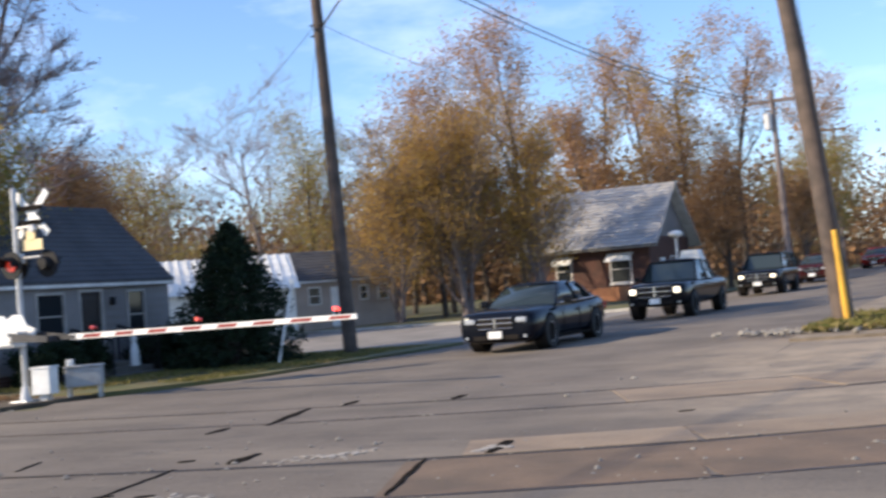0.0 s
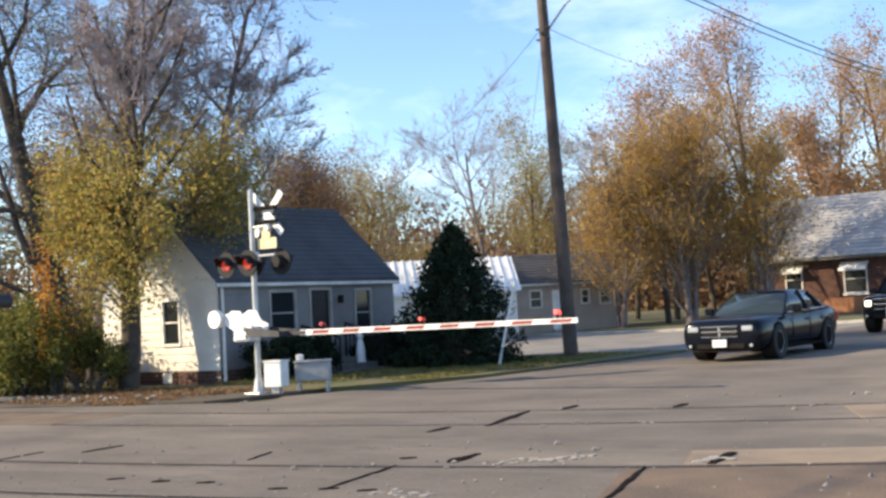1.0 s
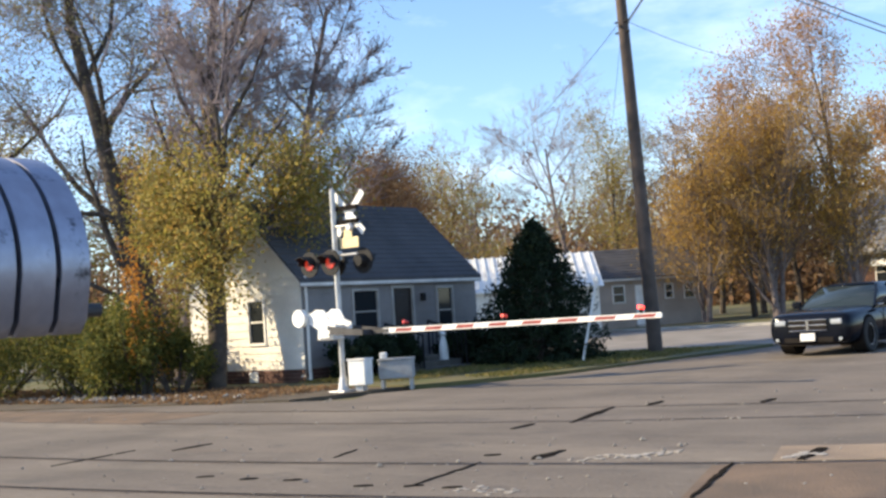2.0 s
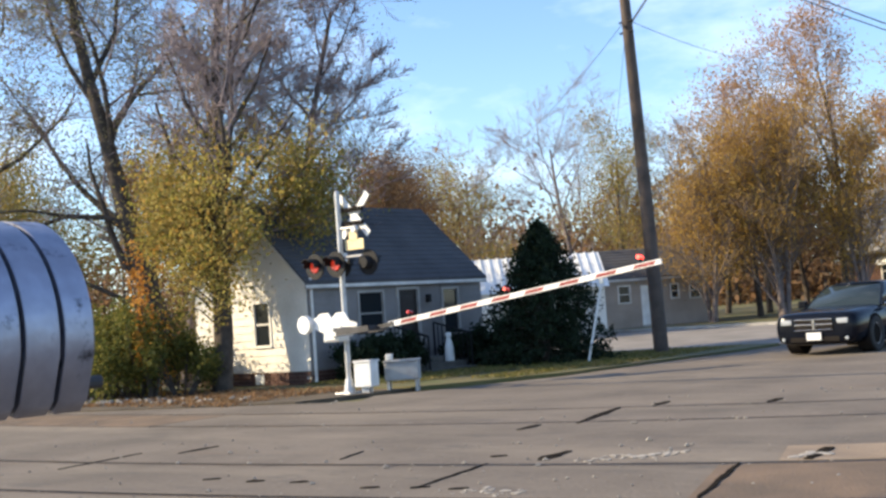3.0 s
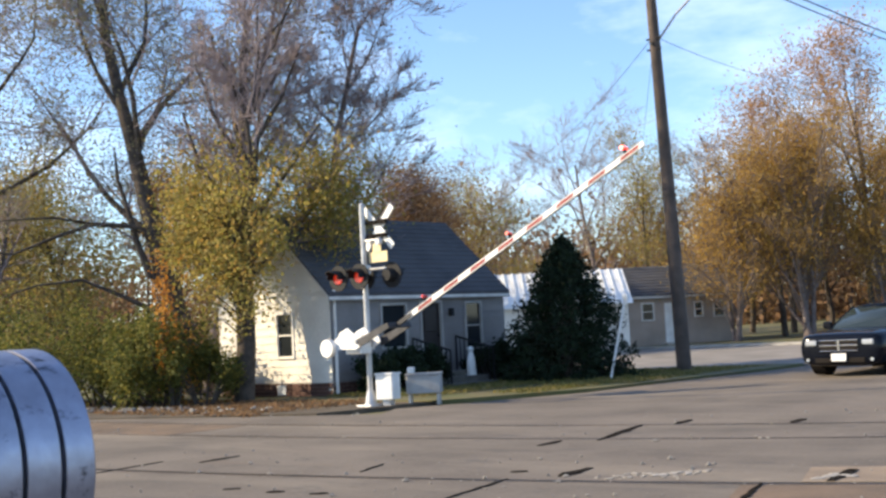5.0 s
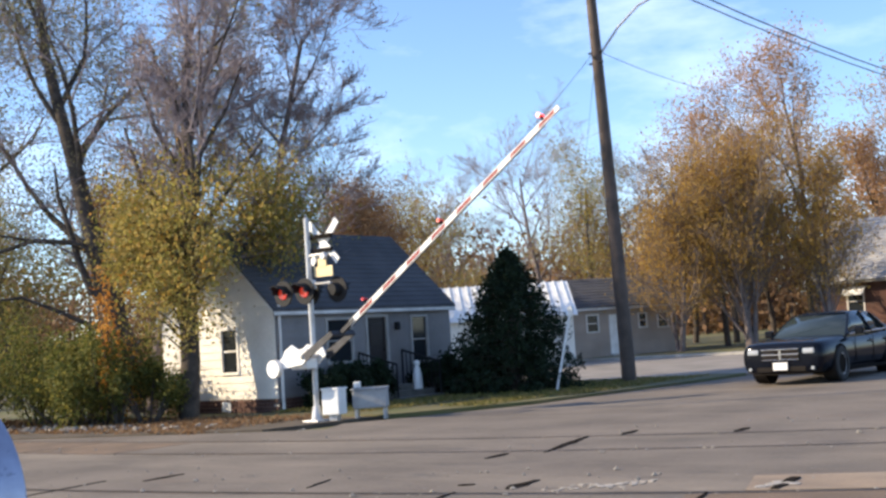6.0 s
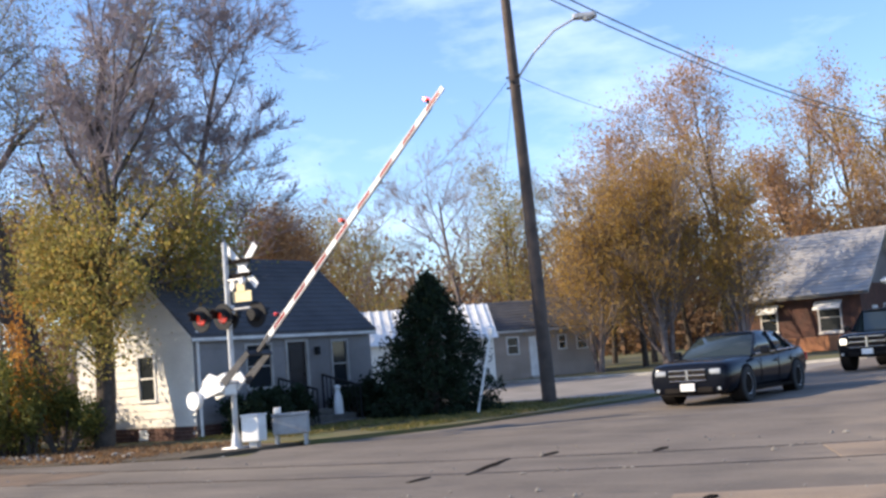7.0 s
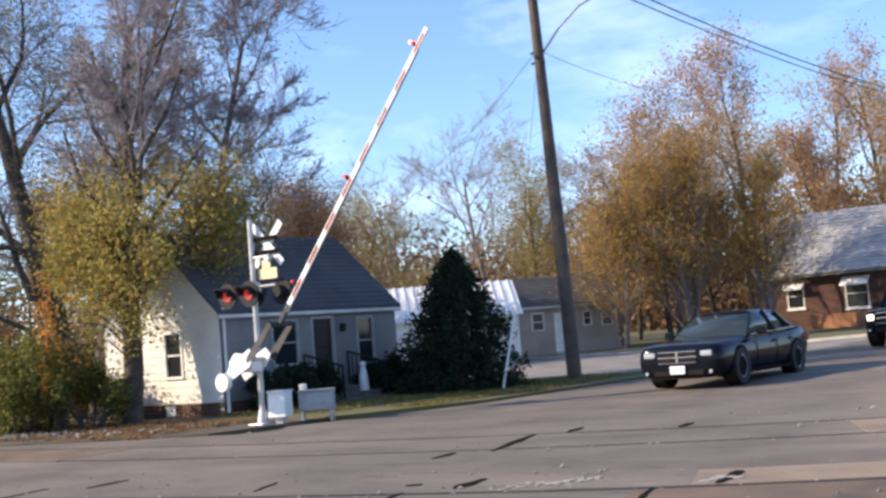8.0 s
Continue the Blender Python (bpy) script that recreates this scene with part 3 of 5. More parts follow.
def gable_roof(parent, x0, x1, y0, y1, eave, ridge, over, mat, rows=14, seed=1, along="y", edge=None):
    """Two slopes of overlapping shingle courses over a box, ridge along local y or x, with fascia boards."""
    rnd = random.Random(seed)
    a0, a1, b0, b1 = (x0, x1, y0, y1) if along == "y" else (y0, y1, x0, x1)
    mid, half = (a0 + a1) / 2, (a1 - a0) / 2
    slope = (ridge - eave) / half
    for side in (-1, 1):
        run = half + over
        prof = [(mid, ridge + 0.03)]
        for k in range(rows):
            s1 = run * (k + 1) / rows
            prof += [(mid + side * s1, ridge - s1 * slope + 0.05), (mid + side * s1, ridge - s1 * slope + 0.02)]
        prof += [(mid + side * run, ridge - run * slope - 0.03), (mid, ridge - 0.04)]
        part("roof_slope", prism(bmesh.new(), prof, 1 if along == "y" else 0, b0 - over, b1 + over), mat, parent)
        zb = ridge - run * slope
        f = bmesh.new()
        if along == "y":
            box(f, *sorted((mid + side * (run - 0.03), mid + side * (run + 0.0))), b0 - over, b1 + over, zb - 0.14, zb + 0.0)
        else:
            box(f, b0 - over, b1 + over, *sorted((mid + side * (run - 0.03), mid + side * run)), zb - 0.14, zb)
        part("fascia", f, edge or TRIM_WHITE, parent)
        deck = bmesh.new()
        prof = [(mid, ridge - 0.05), (mid + side * run, zb - 0.05), (mid + side * run, zb - 0.11), (mid, ridge - 0.12)]
        if along == "y":
            prism(deck, prof, 1, b0 - over + 0.01, b1 + over - 0.01)
        else:
            prism(deck, prof, 0, b0 - over + 0.01, b1 + over - 0.01)
        part("roof_deck", deck, TRIM_WHITE, parent)


def gable_wall(parent, mat, a0, a1, at, eave, ridge, along, thick=0.15):
    mid = (a0 + a1) / 2
    bm = prism(bmesh.new(), [(a0, eave), (a1, eave), (mid, ridge - 0.12)], 1 if along == "y" else 0, at, at + thick)
    return part("gable", bm, mat, parent)


def build_house_white():
    """The small house by the crossing: front to the road, gable to the track."""
    h = thing("house", "small white-sided house with grey shingled gable roof", "house")
    X, Y0, Y1, D, E, R = -22.1, 20.35, 27.1, 4.4, 2.66, 4.72
    front = Matrix.Translation((X, Y0, 0)) @ pose(0, 0, 0, 0, 0, 90)
    ops = [(1.72, 2.72, 1.1, 2.3), (3.2, 4.1, 0.45, 2.35), (5.0, 5.75, 0.95, 2.3)]
    # Front boards take the shade-darkened siding; the gable keeps the white.
    wall_with_openings(h, SHADE_GREY_SIDING, Y1 - Y0, E, 0.15, ops, front, 0.2)
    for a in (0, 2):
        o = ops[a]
        window(h, o[0], o[2], o[1] - o[0], o[3] - o[2], front, frame_mat=TRIM_SHADE_GREY)
    cur = part("curtain", B(1.82, 2.62, 0.06, 0.075, 1.2, 2.2), SIDING, h, "pale drawn curtain")
    cur.matrix_basis = front
    bm = B(3.2, 3.28, -0.04, 0.1, 0.45, 2.35)
    box(bm, 4.02, 4.1, -0.04, 0.1, 0.45, 2.35)
    box(bm, 3.28, 4.02, -0.04, 0.1, 2.27, 2.35)
    f = part("door_frame", bm, TRIM_SHADE_GREY, h)
    f.matrix_basis = front
    bm = B(3.28, 4.02, 0.03, 0.08, 0.45, 2.27)
    for z in (0.6, 1.5):
        box(bm, 3.4, 3.9, 0.015, 0.04, z, z + 0.6, 0.01)
    d = part("door", bm, material("dark_door", (0.022, 0.015, 0.013), None, 0.5), h, "dark brown panelled front door")
    d.matrix_basis = front
    part("handle", C((3.93, 0.0, 1.4), (3.93, 0.03, 1.4), 0.03), CHROME, d)
    lamp = part("porch_light", B(4.35, 4.47, -0.14, 0.0, 1.9, 2.12, 0.02), BLACK, h)
    lamp.matrix_basis = front
    gm = Matrix.Translation((X - D, Y0, 0))
    gops = [(2.35, 3.05, 1.0, 2.2)]
    wall_with_openings(h, SIDING, D, E, 0.15, gops, gm, 0.2)
    for o in gops:
        window(h, o[0], o[2], o[1] - o[0], o[3] - o[2], gm)
    gable_wall(h, SIDING, X - D, X, Y0, E, R, "y")
    gable_wall(h, SIDING, X - D, X, Y1 - 0.15, E, R, "y")
    part("wall", B(X - D, X - D + 0.15, Y0 + 0.15, Y1 - 0.15, 0, E), SIDING, h)
    part("wall", B(X - D, X - 0.15, Y1 - 0.15, Y1, 0, E), SIDING, h)
    gable_roof(h, X - D, X, Y0, Y1, E, R, 0.14, SHINGLE, 16, edge=TRIM_SHADE_GREY)
    # brick footing along gable and front
    ft = part("footing", B(X - D - 0.02, X + 0.02, Y0 - 0.02, Y1 + 0.02, -0.2, 0.38), MORTAR, h, "low brick footing")
    me = bpy.data.meshes.new("brick")
    bm = B(0, 0.29, -0.025, 0.0, 0, 0.085, 0.006)
    bm.to_mesh(me)
    bm.free()
    me.materials.append(BRICK)
    for row in range(4):
        x = X - D + (0.15 if row % 2 else 0)
        while x < X - 0.28:
            share("brick", me, ft, Matrix.Translation((x, Y0 - 0.02, row * 0.095)))
            x += 0.305
        y = Y0 + (0.15 if row % 2 else 0)
        while y < Y1 - 0.28:
            share("brick", me, ft, Matrix.Translation((X + 0.02, y, row * 0.095)) @ pose(0, 0, 0, 0, 0, 90))
            y += 0.305
    part("cellar_vent", B(X - 2.05, X - 1.72, Y0 - 0.06, Y0 - 0.04, 0.08, 0.34, 0.008), WHITE, h, "white cellar vent in the footing")
    part("downpipe", C((X + 0.06, Y0 + 0.1, 0.1), (X + 0.06, Y0 + 0.1, E), 0.04, n=8), TRIM_WHITE, h)
    # porch and steps
    p = thing("porch", "concrete front steps with a dark iron handrail", "porch", (X, Y0 + 3.65, 0))
    for i in range(3):
        part("step", B(0.02, 1.5 - 0.35 * i, -0.9, 0.9, 0.15 * i - 0.02, 0.15 * (i + 1), 0.01), STEP_STONE, p)
    for s in (-0.85, 0.85):
        part("rail_post", C((1.4, s, 0.0), (1.4, s, 1.0), 0.025, n=8), BLACK, p)
        part("rail_post", C((0.1, s, 0.45), (0.1, s, 1.35), 0.025, n=8), BLACK, p)
        part("handrail", C((1.4, s, 1.0), (0.1, s, 1.35), 0.03, n=8), BLACK, p)
        for k in range(1, 9):
            x = 1.4 - 1.3 * k / 9
            part("baluster", C((x, s, 0.12), (x, s, 1.0 + 0.35 * k / 9), 0.014, n=6), BLACK, p)


def build_house_brick():
    """The brick house along the road: long slope to the crossing, gable to the road."""
    h = thing("house", "low red-brick house with pale weathered shingle roof", "house")
    X0, X1, Y0, D, E, R = -27.2, -20.0, 66.6, 8.5, 3.55, 6.75
    front = Matrix.Translation((X0, Y0, 0))
    ops = [(1.5, 2.5, 1.2, 2.6), (4.8, 6.1, 1.0, 2.6)]
    L = X1 - X0
    wall_with_openings(h, BRICK, L, E, 0.2, ops, front)
    for o in ops:
        w = window(h, o[0], o[2], o[1] - o[0], o[3] - o[2], front)
        aw = bmesh.new()
        prism(aw, [(-0.6, o[3] - 0.35), (-0.6, o[3] - 0.30), (0, o[3] + 0.12), (0, o[3] + 0.06)], 0, o[0] - 0.1, o[1] + 0.1)
        a = part("awning", aw, WHITE, h, "white metal window awning")
        a.matrix_basis = front
        box_ = part("window_sill", B(o[0] - 0.05, o[1] + 0.05, -0.1, 0.0, o[2] - 0.1, o[2]), TRIM_WHITE, h)
        box_.matrix_basis = front
    me = bpy.data.meshes.new("brick_course")
    bm = bmesh.new()
    x = 0.0
    while x < L - 0.2:
        box(bm, x, x + 0.36, -0.012, 0.0, 0, 0.12)
        x += 0.38
    bm.to_mesh(me)
    bm.free()
    me.materials.append(BRICK)
    for k in range(7):
        share("brick_course", me, h, Matrix.Translation((X0 + (0.1 if k % 2 else 0), Y0, 0.02 + 0.14 * k)))
    part("wall", B(X0, X0 + 0.2, Y0 + 0.2, Y0 + D, 0, E), BRICK, h)
    part("wall", B(X1 - 0.2, X1, Y0 + 0.2, Y0 + D, 0, E), BRICK, h)
    part("wall", B(X0 + 0.2, X1 - 0.2, Y0 + D - 0.2, Y0 + D, 0, E), BRICK, h)
    gable_wall(h, SHADE_GREY_SIDING, Y0, Y0 + D, X1 - 0.15, E, R, "x")
    gable_wall(h, SHADE_GREY_SIDING, Y0, Y0 + D, X0, E, R, "x")
    gable_roof(h, X0, X1, Y0, Y0 + D, E, R, 0.65, SHINGLE_PALE, 18, 3, "x", edge=TRIM_SHADE_GREY)
    part("planter", B(X0 + 3.2, X1 + 0.3, Y0 - 1.3, Y0 - 0.05, 0, 0.8, 0.03), material("orange_brick", (0.42, 0.19, 0.09), (0.3, 0.13, 0.07), 0.9, 2.0), h, "low orange brick porch wall")
    dm = Matrix.Translation((X1, Y0 + 2.0, 0)) @ pose(0, 0, 0, 0, 0, 90)
    d = part("door", B(0, 0.95, -0.03, 0.0, 0.2, 2.3), TRIM_WHITE, h)
    d.matrix_basis = dm
    window(h, 2.2, 1.1, 1.1, 1.3, dm)


def build_house_tan():
    h = thing("house", "small tan bungalow with grey roof and white door", "house", (-35.0, 52.2, 0), 52)
    L, D, E, R = 6.2, 5.5, 2.75, 4.2
    ops = [(1.2, 1.9, 1.3, 2.25), (2.45, 3.2, 0.15, 2.2), (4.05, 4.55, 1.4, 2.2), (5.1, 5.75, 1.35, 2.2)]
    wall_with_openings(h, TAN_WALL, L, E, 0.15, ops, Matrix.Identity(4))
    for k in (0, 2, 3):
        o = ops[k]
        window(h, o[0], o[2], o[1] - o[0], o[3] - o[2], Matrix.Identity(4))
    part("door", B(2.45, 3.2, 0.02, 0.07, 0.15, 2.2, 0.005), WHITE, h, "white front door")
    part("step", B(2.35, 3.3, -0.5, 0.0, -0.05, 0.15), KERB, h)
    part("wall", B(0, 0.15, 0.15, D, 0, E), TAN_WALL, h)
    part("wall", B(L - 0.15, L, 0.15, D, 0, E), TAN_WALL, h)
    part("wall", B(0.15, L - 0.15, D - 0.15, D, 0, E), TAN_WALL, h)
    gable_wall(h, TAN_WALL, 0, D, 0, E, R, "x")
    gable_wall(h, TAN_WALL, 0, D, L - 0.15, E, R, "x")
    gable_roof(h, 0, L, 0, D, E, R, 0.3, SHINGLE, 10, 5, "x")


def build_shed():
    """White outbuilding behind the conifer, with a ribbed metal roof."""
    s = thing("outbuilding", "white metal outbuilding with a sunlit ribbed roof", "outbuilding", (-37.2, 41.6, 0), 44)
    L, D, E, R = 8.3, 4.0, 2.4, 4.0
    part("wall", B(0, L, 0, 0.12, 0, E), SIDING, s)
    part("wall", B(0, 0.12, 0.12, D, 0, E), SIDING, s)
    part("wall", B(L - 0.12, L, 0.12, D, 0, E), SIDING, s)
    part("wall", B(0.12, L - 0.12, D - 0.12, D, 0, E), SIDING, s)
    for side in (0, 1):
        bm = bmesh.new()
        a, b = (-0.25, D / 2) if side == 0 else (D + 0.25, D / 2)
        za = E - 0.05
        prism(bm, [(a, za), (b, R), (b, R - 0.05), (a, za - 0.05)], 0, -0.2, L + 0.2)
        rs = part("roof_slope", bm, WHITE, s, "ribbed white metal roofing")
        x = -0.2
        while x < L + 0.2:
            part("rib", prism(bmesh.new(), [(a, za + 0.05), (b, R + 0.05), (b, R + 0.002), (a, za + 0.002)], 0, x, x + 0.09), WHITE, rs)
            x += 0.42
    gable_wall(s, SIDING, 0, D, 0, E, R, "x", 0.1)
    gable_wall(s, SIDING, 0, D, L - 0.1, E, R, "x", 0.1)


# ---- level crossing ----
def signal_head(parent, x, y, z, face, lit=False):
    """A round black background disc, a hood and a red lens, facing -y or +y."""
    bm = C((x, y, z), (x, y + 0.03 * face, z), 0.27, n=24)
    head = part("signal_head", bm, BLACK, parent, "round black signal disc")
    bm = C((x, y - 0.16 * face, z), (x, y, z), 0.12, 0.14, 16)
    part("lamp_housing", bm, BLACK, head)
    part("lens", C((x, y + 0.03 * face, z), (x, y + 0.05 * face, z), 0.13, 0.12, 18), LENS_GLOW if lit else LENS, head)
    vs, fs = [], []
    for k in range(13):
        a = math.pi * (k / 12) * 1.1 - 0.05 * math.pi
        for d, r in ((0.03, 0.16), (0.30 if 2 < k < 10 else 0.2, 0.155)):
            vs.append((x + r * math.cos(a), y + d * face, z + r * math.sin(a)))
    for k in range(12):
        fs.append((2 * k, 2 * k + 1, 2 * k + 3, 2 * k + 2))
    hood = new("hood", mesh_from("hood", vs, fs, [BLACK]))
    hood.parent = head
    md = hood.modifiers.new("thick", "SOLIDIFY")
    md.thickness = 0.012


def build_signal_mast():
    m = thing("crossing_signal", "silver crossing signal mast with crossbuck and red lamps", "crossing signal", (-18.2, 17.8, 0))
    part("mast", C((0, 0, 0), (0, 0, 4.22), 0.058, n=16), GALV, m)
    part("mast_cap", C((0, 0, 4.22), (0, 0, 4.27), 0.066, 0.03, 16), GALV, m)
    bm = B(-0.22, 0.22, -0.22, 0.22, -0.02, 0.06, 0.01)
    rod(bm, (0, 0, 0.06), (0, 0, 0.35), 0.13, 0.075, 12)
    part("base", bm, GALV, m)
    # crossbuck, its two blades crossed at right angles, on the side away from the track
    for a, dy in ((45, 0.10), (-45, 0.125)):
        b = part("crossbuck_blade", B(-0.6, 0.6, -0.008, 0.008, -0.078, 0.078, 0.003), WHITE, m)
        b.matrix_basis = pose(0.36, dy, 3.72, 0, 0, -3) @ pose(0, 0, 0, 0, a, 0)
        for k in range(7):
            x = -0.45 + 0.15 * k
            if abs(x) > 0.14:
                part("marking", B(x - 0.035, x + 0.035, 0.0085, 0.011, -0.055, 0.055), BLACK, b)
    for z in (3.55, 3.84):
        part("crossbuck_clamp", B(-0.02, 0.66, 0.03, 0.085, z - 0.045, z + 0.045, 0.006), GAP, m, "dark clamp bar behind the crossbuck")
    part("sign", B(0.08, 0.62, 0.06, 0.085, 3.0, 3.22, 0.008), SIGN_YELLOW, m, "cream plate below the crossbuck")
    part("sign_back", B(0.22, 0.46, 0.045, 0.07, 3.2, 3.42, 0.008), SIGN_YELLOW, m, "small cream plate over the sign")
    part("bell", C((0.5, -0.02, 3.42), (0.5, -0.1, 3.42), 0.085, 0.07, 16), GALV, m, "round silver warning bell")
    part("bell_arm", C((0, 0, 3.46), (0.55, -0.05, 3.46), 0.025, n=8), GALV, m)
    bm = C((-0.62, 0, 2.86), (0.62, 0, 2.86), 0.028, n=10)
    box(bm, -0.1, 0.1, -0.1, 0.1, 2.76, 2.96, 0.02)
    part("lamp_bracket", bm, GALV, m)
    signal_head(m, -0.62, -0.16, 2.72, -1, True)
    signal_head(m, 0.06, -0.2, 2.72, -1, True)
    signal_head(m, 0.62, 0.16, 2.72, 1)
    signal_head(m, -0.2, 0.2, 2.72, 1)
    # gate mechanism housing
    bm = B(-0.26, 0.2, -0.42, -0.09, 1.12, 1.42, 0.03)
    box(bm, -0.2, 0.14, -0.45, -0.42, 1.16, 1.38, 0.01)
    part("gate_housing", bm, WHITE, m, "white gate mechanism housing")
    part("clamp", B(-0.1, 0.1, -0.1, 0.1, 1.2, 1.36, 0.015), GALV, m)
    c = thing("cabinet", "white signal junction box on a short pedestal", "cabinet", (-17.88, 18.0, 0), 15)
    part("pedestal", B(-0.09, 0.09, -0.09, 0.09, -0.02, 0.16), GALV, c)
    part("body", B(-0.2, 0.2, -0.17, 0.17, 0.15, 0.66, 0.02), WHITE, c)
    part("lid", B(-0.22, 0.22, -0.19, 0.19, 0.66, 0.7, 0.015), WHITE, c)
    g = thing("cabinet", "grey signal relay case on legs beside the mast", "cabinet", (-17.55, 18.75, 0), 35)
    part("body", B(-0.36, 0.36, -0.2, 0.2, 0.22, 0.6, 0.02), CASE_GREY, g)
    part("lid", B(-0.38, 0.38, -0.22, 0.22, 0.6, 0.65, 0.02), CASE_GREY, g)
    part("cap", B(-0.34, -0.2, -0.08, 0.08, 0.65, 0.78, 0.02), WHITE, g)
    for x in (-0.3, 0.3):
        part("leg", B(x - 0.03, x + 0.03, -0.15, 0.15, -0.02, 0.22), GALV, g)


def gate_arm(name, label, side, length, weight_r, at):
    """A gate arm that turns about local y at its own origin. side: +1 reaches to +x."""
    g = thing(name, label, "gate arm", at)
    s = side
    def X(a, b):
        return sorted((a * s, b * s))
    # shaft and root casting
    part("shaft", C((0, -0.32, 0), (0, 0.42, 0), 0.045, n=12), GALV, g)
    bm = bmesh.new()
    for y in (-0.28, 0.34):
        prism(bm, [(0.06 * s, -0.16), (1.0 * s, -0.19), (1.0 * s, -0.08), (0.06 * s, 0.02)], 1, y - 0.012, y + 0.012)
    box(bm, *X(0.95, 1.0), -0.3, 0.36, -0.19, -0.08)
    box(bm, *X(1.0, 1.45), -0.035, 0.035, -0.17, -0.09)
    part("arm_bracket", bm, DARK_STEEL, g, "dark steel arm bracket")
    # blades back to the counterweight
    for y in (-0.26, 0.2):
        bm = bmesh.new()
        prism(bm, [(0.2 * s, -0.12), (0.22 * s, 0.08), (0.02 * s, 0.16), (-0.1 * s, 0.36), (-0.34 * s, 0.38), (-0.44 * s, 0.32), (-0.66 * s, 0.3), (-0.7 * s, 0.16), (-0.4 * s, 0.02), (-0.08 * s, -0.14)], 1, y - 0.015, y + 0.015)
        part("counterweight_blade", bm, WHITE if s > 0 else CAST, g)
    return g


def build_far_gate():
    g = gate_arm("gate_arm", "red and white striped crossing gate arm with lamps", 1, 7.6, 0.18, (-18.02, 17.55, 1.38))
    OFF = -0.13
    th = lambda x: 0.056 - 0.012 * (x / 7.6)
    part("boom", prism(bmesh.new(), [(1.3, OFF - th(1.3)), (7.64, OFF - th(7.64)), (7.64, OFF + th(7.64)), (1.3, OFF + th(1.3))], 1, -0.02, 0.02), WHITE, g, "white tapered boom")
    for k in range(8):
        x = 1.62 + 0.78 * k
        t = th(x) * 0.62
        for y in (-0.0235, 0.0205):
            part("stripe", prism(bmesh.new(), [(x, OFF - t), (x + 0.42, OFF - t), (x + 0.48, OFF + t), (x + 0.06, OFF + t)], 1, y, y + 0.003), RED, g, "red reflective stripe")
    for x, lit in ((1.9, LENS), (4.35, LENS_GLOW), (7.25, LENS_LIT)):
        bm = C((x, 0.0, OFF + 0.05), (x, 0.0, OFF + 0.12), 0.035, n=10)
        st = part("arm_lamp", bm, BLACK, g)
        part("lens", C((x, -0.06, OFF + 0.155), (x, 0.06, OFF + 0.135), 0.036, n=14), lit, st, "red gate lamp")
    part("lamp_cable", C((1.3, 0.03, OFF - 0.06), (7.2, 0.03, OFF - 0.045), 0.008, n=6), BLACK, g)
    bm = C((-0.74, -0.40, 0.22), (-0.74, -0.28, 0.22), 0.185, n=28)
    part("counterweight", bm, WHITE, g, "round white counterweight")
    return g


def build_near_gate():
    p = thing("crossing_signal", "silver crossing gate mast beside the track", "crossing signal", (-3.0, 1.05, 0))
    part("mast", C((0, 0, 0), (0, 0, 4.2), 0.058, n=16), GALV, p)
    part("base", B(-0.22, 0.22, -0.22, 0.22, -0.02, 0.06, 0.01), GALV, p)
    part("gate_housing", B(-0.2, 0.2, 0.09, 0.4, 1.5, 1.88, 0.03), WHITE, p)
    part("clamp", B(-0.1, 0.1, -0.1, 0.1, 1.6, 1.78, 0.015), GALV, p)
    g = thing("gate_arm", "crossing gate arm with stacked silver counterweight plates", "gate arm", (-3.0, 0.93, 1.715))
    part("shaft", C((0, -0.3, 0), (0, 0.5, 0), 0.045, n=12), GALV, g)
    blade = prism(bmesh.new(), [(-0.12, -0.12), (-0.12, 0.12), (0.5, 0.09), (1.05, 0.07), (1.05, -0.07), (0.5, -0.09)], 1, -0.08, -0.05)
    part("counterweight_blade", blade, CAST, g)
    x, k = 1.0, 0
    while x < 7.4:
        part("stripe", B(-x - 0.41, -x, -0.02, 0.02, -0.07, 0.07), RED if k % 2 else WHITE, g)
        x += 0.41
        k += 1
    part("arm_bracket", B(-1.05, -0.05, -0.05, 0.02, -0.06, 0.06, 0.01), GALV, g)
    # counterweight plates on a cross bolt, side by side along y
    def plate(y0, y1, r):
        pts = []
        for i in range(45):
            a = radians(190 * i / 44)
            pts.append((0.88 + 1.16 * r * math.cos(a), -0.03 + 1.16 * r * math.sin(a)))
        pts += [(0.67, -0.12), (0.69, -0.14), (1.07, -0.14), (1.09, -0.115)]
        bm = prism(bmesh.new(), pts, 1, y0, y1)
        es = [e for e in bm.edges if abs(e.verts[0].co.y - e.verts[1].co.y) < 1e-6]
        bmesh.ops.bevel(bm, geom=es, offset=0.004, segments=1, affect="EDGES")
        return bm
    edges = [(-0.30, -0.225), (-0.22, -0.145), (-0.14, -0.085)]
    for a, b in edges:
        part("counterweight_plate", plate(a, b, 0.185), CAST, g, "worn silver-painted iron plate")
    for a, b in [(-0.045, 0.062), (0.112, 0.171), (0.181, 0.247), (0.257, 0.316)]:
        pl = part("counterweight_plate", plate(a, b, 0.19), CAST, g, "worn silver-painted iron plate")
        for f in pl.data.polygons:
            f.use_smooth = abs(f.normal.y) < 0.5
    part("spacer", C((0.9, 0.066, 0), (0.9, 0.112, 0), 0.180, n=32), BLACK, g)
    for dx, dz, l in ((0.12, -0.10, 0.385), (-0.05, 0.1, 0.34)):
        part("bolt", C((0.9 + dx, -0.36, dz), (0.9 + dx, l, dz), 0.013, n=10), DARK_STEEL, g)
    return g


